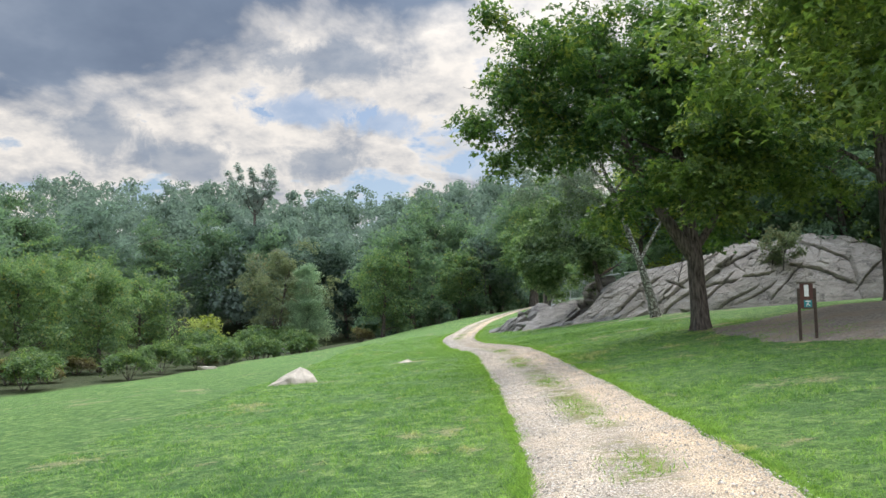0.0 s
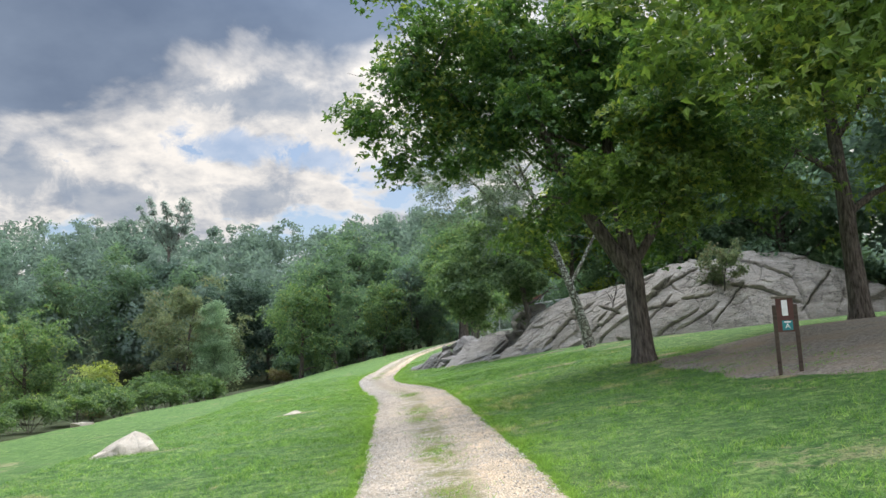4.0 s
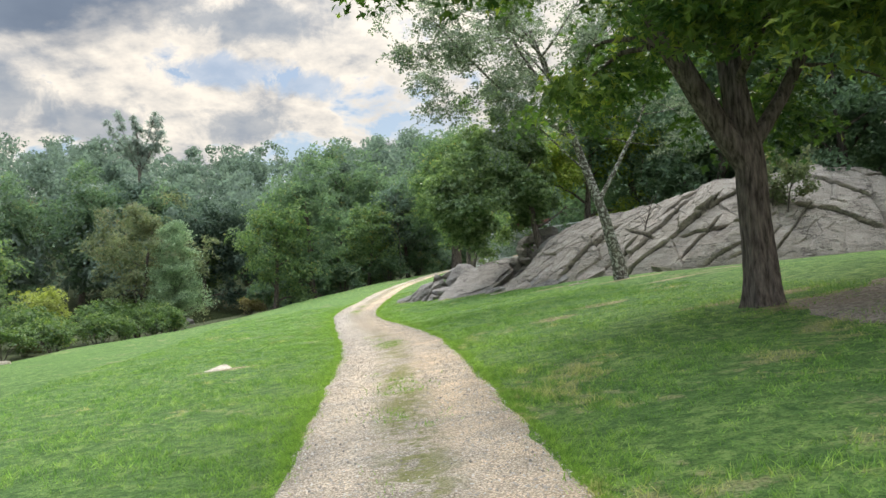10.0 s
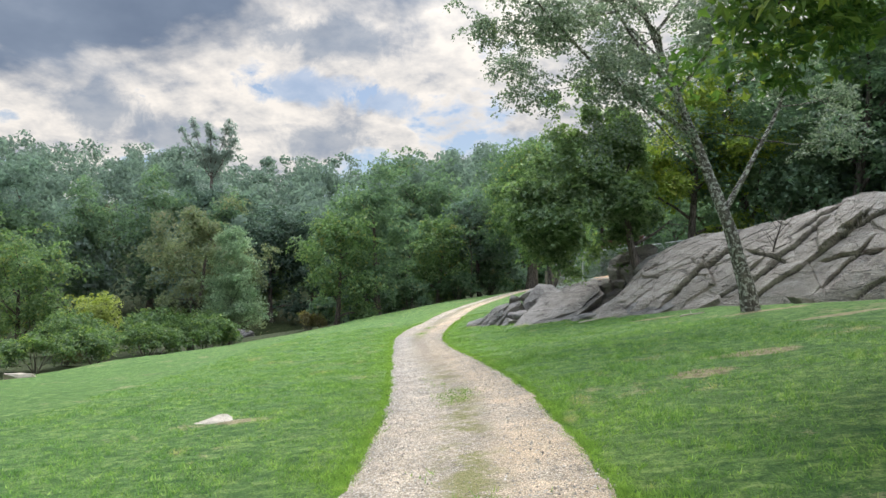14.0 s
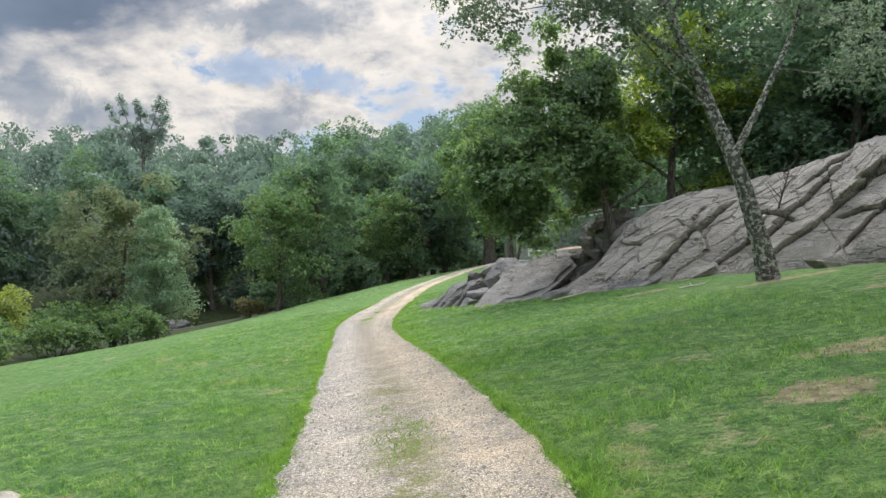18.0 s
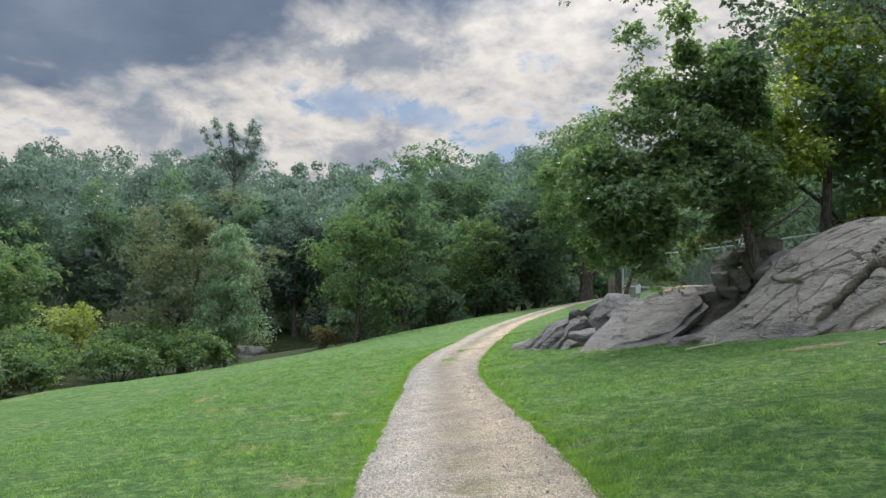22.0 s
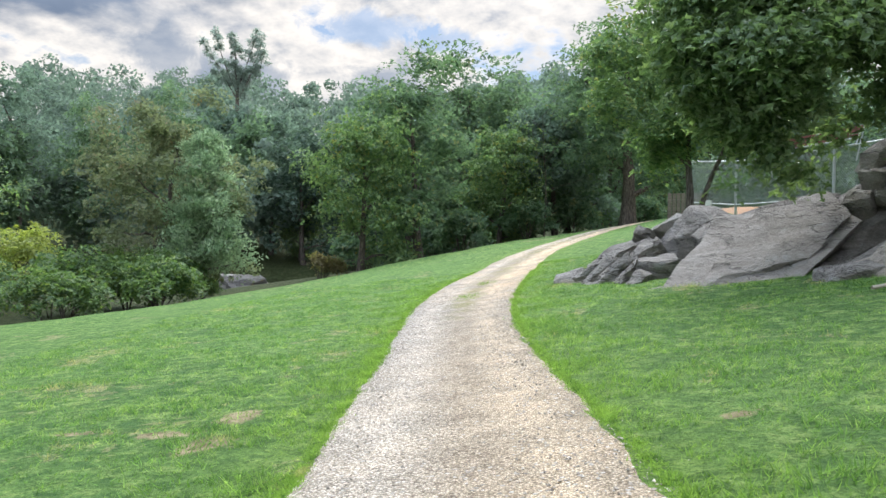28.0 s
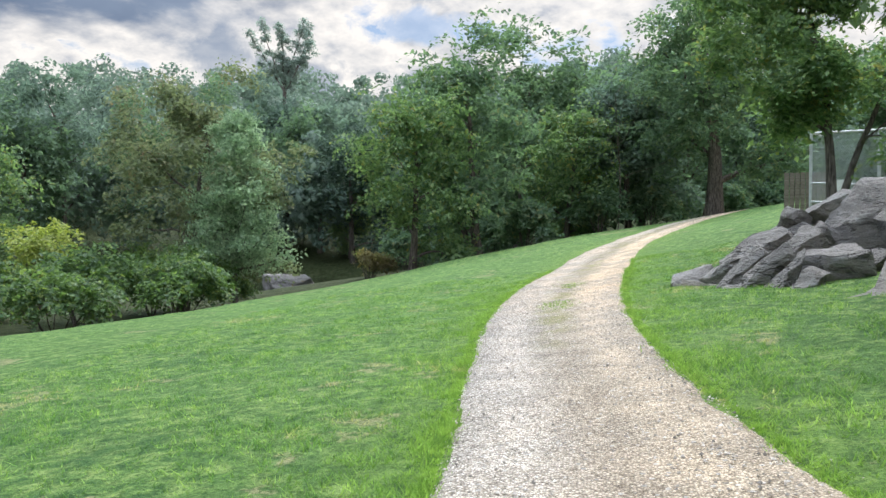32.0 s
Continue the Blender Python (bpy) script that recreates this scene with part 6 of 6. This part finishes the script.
# ---------------------------------------------------------------- grass blades and loose pebbles
def grass_blades():
    r = np.random.default_rng(91)
    n = 560000
    y = -16.5 + 55 * r.random(n) ** 1.1
    side = np.where(r.random(n) < 0.5, -1, 1)
    off = path_half(y) + 0.02 + np.where(r.random(n) < 0.08, r.normal(0.02, 0.05, n), 6.5 * r.random(n) ** 1.6)
    x = path_x(y) + side * off
    tuft = 0.7 * fbm(x, y, 1.6, 95, 3) + 0.6 * fbm(x, y, 5.5, 96, 2)
    keep = (r.random(n) < np.clip(0.55 + 0.6 * tuft, 0.12, 1)) | (off < path_half(y) + 0.12)
    strip = r.random(n) < 0.035
    xs = path_x(y) + r.normal(0, 0.16, n)
    patch = (fbm(xs, y, 0.8, 97, 3) > 0.12) & strip & ((y < 11) | (y > 26))
    x = np.where(patch, xs, x)
    keep = keep | patch
    x, y, tuft = x[keep], y[keep], tuft[keep]
    n = len(x)
    z = land(x, y, True) - 0.004 + np.where(np.abs(x - path_x(y)) < path_half(y) * 0.9, 0.03, 0.0)
    h = (0.022 + 0.034 * r.random(n)) * (1 + 0.9 * np.clip(tuft, -0.6, 1))
    az = r.uniform(0, 2 * np.pi, n)
    w = 0.0035 + 0.0045 * r.random(n)
    lean = h[:, None] * r.normal(0, 0.75, (n, 2))
    base = np.stack([x, y, z], 1)
    e = np.stack([np.cos(az) * w, np.sin(az) * w, 0 * az], 1)
    tip = base + np.concatenate([lean, h[:, None]], 1)
    v = np.stack([base - e, base + e, tip], 1).reshape(-1, 3)
    me = mesh_from("grass", v, np.arange(3 * n).reshape(-1, 3), BLADE, True)
    me.attributes.new("edge", "FLOAT", "POINT").data.foreach_set("value", np.repeat(fringe(x, y), 3).astype(np.float32))
    tagged(new("grass", me), "short mown grass blades in uneven tufts", "grass", kind="stuff")


def pebbles():
    r = np.random.default_rng(93)
    n = 62000
    y = -16 + 50 * r.random(n) ** 1.1
    u = r.uniform(-1.16, 1.16, n) + np.where(r.random(n) < 0.1, r.normal(0, 0.12, n), 0)
    keep = r.random(n) < 0.35 + 0.65 * np.abs(u) ** 1.5
    y, u = y[keep], u[keep]
    n = len(y)
    x = path_x(y) + u * (path_half(y) + 0.05)
    z = land(x, y, True) + 0.036 - 0.045 * np.minimum(np.abs(u), 1) ** 10
    s = 0.004 + 0.012 * r.random(n) ** 2.8
    corner = np.array([(1, 0, 0), (0, 1, 0), (-1, 0, 0), (0, -1, 0), (0, 0, 0.8), (0, 0, -0.5)], float)
    a = r.uniform(0, 6.28, n)
    c, sn = np.cos(a), np.sin(a)
    p = corner[None] * r.uniform(0.6, 1.3, (n, 6, 1)) + r.normal(0, 0.12, (n, 6, 3))
    p = np.stack([p[..., 0] * c[:, None] - p[..., 1] * sn[:, None], p[..., 0] * sn[:, None] + p[..., 1] * c[:, None], p[..., 2]], -1) * s[:, None, None]
    v = (p + np.stack([x, y, z], 1)[:, None]).reshape(-1, 3)
    f = np.array([(0, 1, 4), (1, 2, 4), (2, 3, 4), (3, 0, 4), (1, 0, 5), (2, 1, 5), (3, 2, 5), (0, 3, 5)])
    me = mesh_from("pebbles", v, (np.arange(n)[:, None, None] * 6 + f[None]).reshape(-1, 3), PEBBLE)
    tagged(new("pebbles", me), "loose grey and tan pebbles scattered over the track", "gravel", kind="stuff")


grass_blades()
pebbles()

bare_sapling(1.6, 58.6, at_land(1.6, 58.6), 64, 7.5, "grey leafless dead tree among the undergrowth")
bare_sapling(-9.5, 63.5, at_land(-9.5, 63.5), 65, 9.5, "tall bare dead tree by the pond")


def fallen_branch(x, y, length, turn, seed):
    """A barkless branch with two short forks lying in the grass."""
    rng = np.random.default_rng(seed)
    root = tagged(new("fallen_branch"), "pale barkless branch lying in the grass below the rock", "branch")
    line = wander(rng, (-length / 2, 0, 0.04), (1, 0, 0.02), length, 9, 0.06)
    for name, pts, r in (("stem", line, 0.028), ("fork", wander(rng, line[4], (0.6, 0.7, 0.25), length * 0.3, 5, 0.1), 0.016), ("fork", wander(rng, line[6], (0.7, -0.6, 0.2), length * 0.22, 5, 0.1), 0.012)):
        t = Tubes()
        t.add(pts, np.linspace(r, r * 0.4, len(pts)), 7)
        part(name, t.mesh(name, DEAD_WOOD), root)
    rise = at_land(x + 0.5 * math.cos(radians(turn)), y + 0.5 * math.sin(radians(turn))) - at_land(x - 0.5 * math.cos(radians(turn)), y - 0.5 * math.sin(radians(turn)))
    root.matrix_basis = pose(x, y, at_land(x, y) + 0.02, 0, -math.degrees(math.atan(rise)), turn)


DEAD_WOOD = timber("bleached_dead_wood", (0.3, 0.26, 0.21), (0.5, 0.45, 0.38))
fallen_branch(5.7, 22.9, 1.7, 20, 71)
fallen_branch(7.7, 18.9, 0.9, 25, 72)
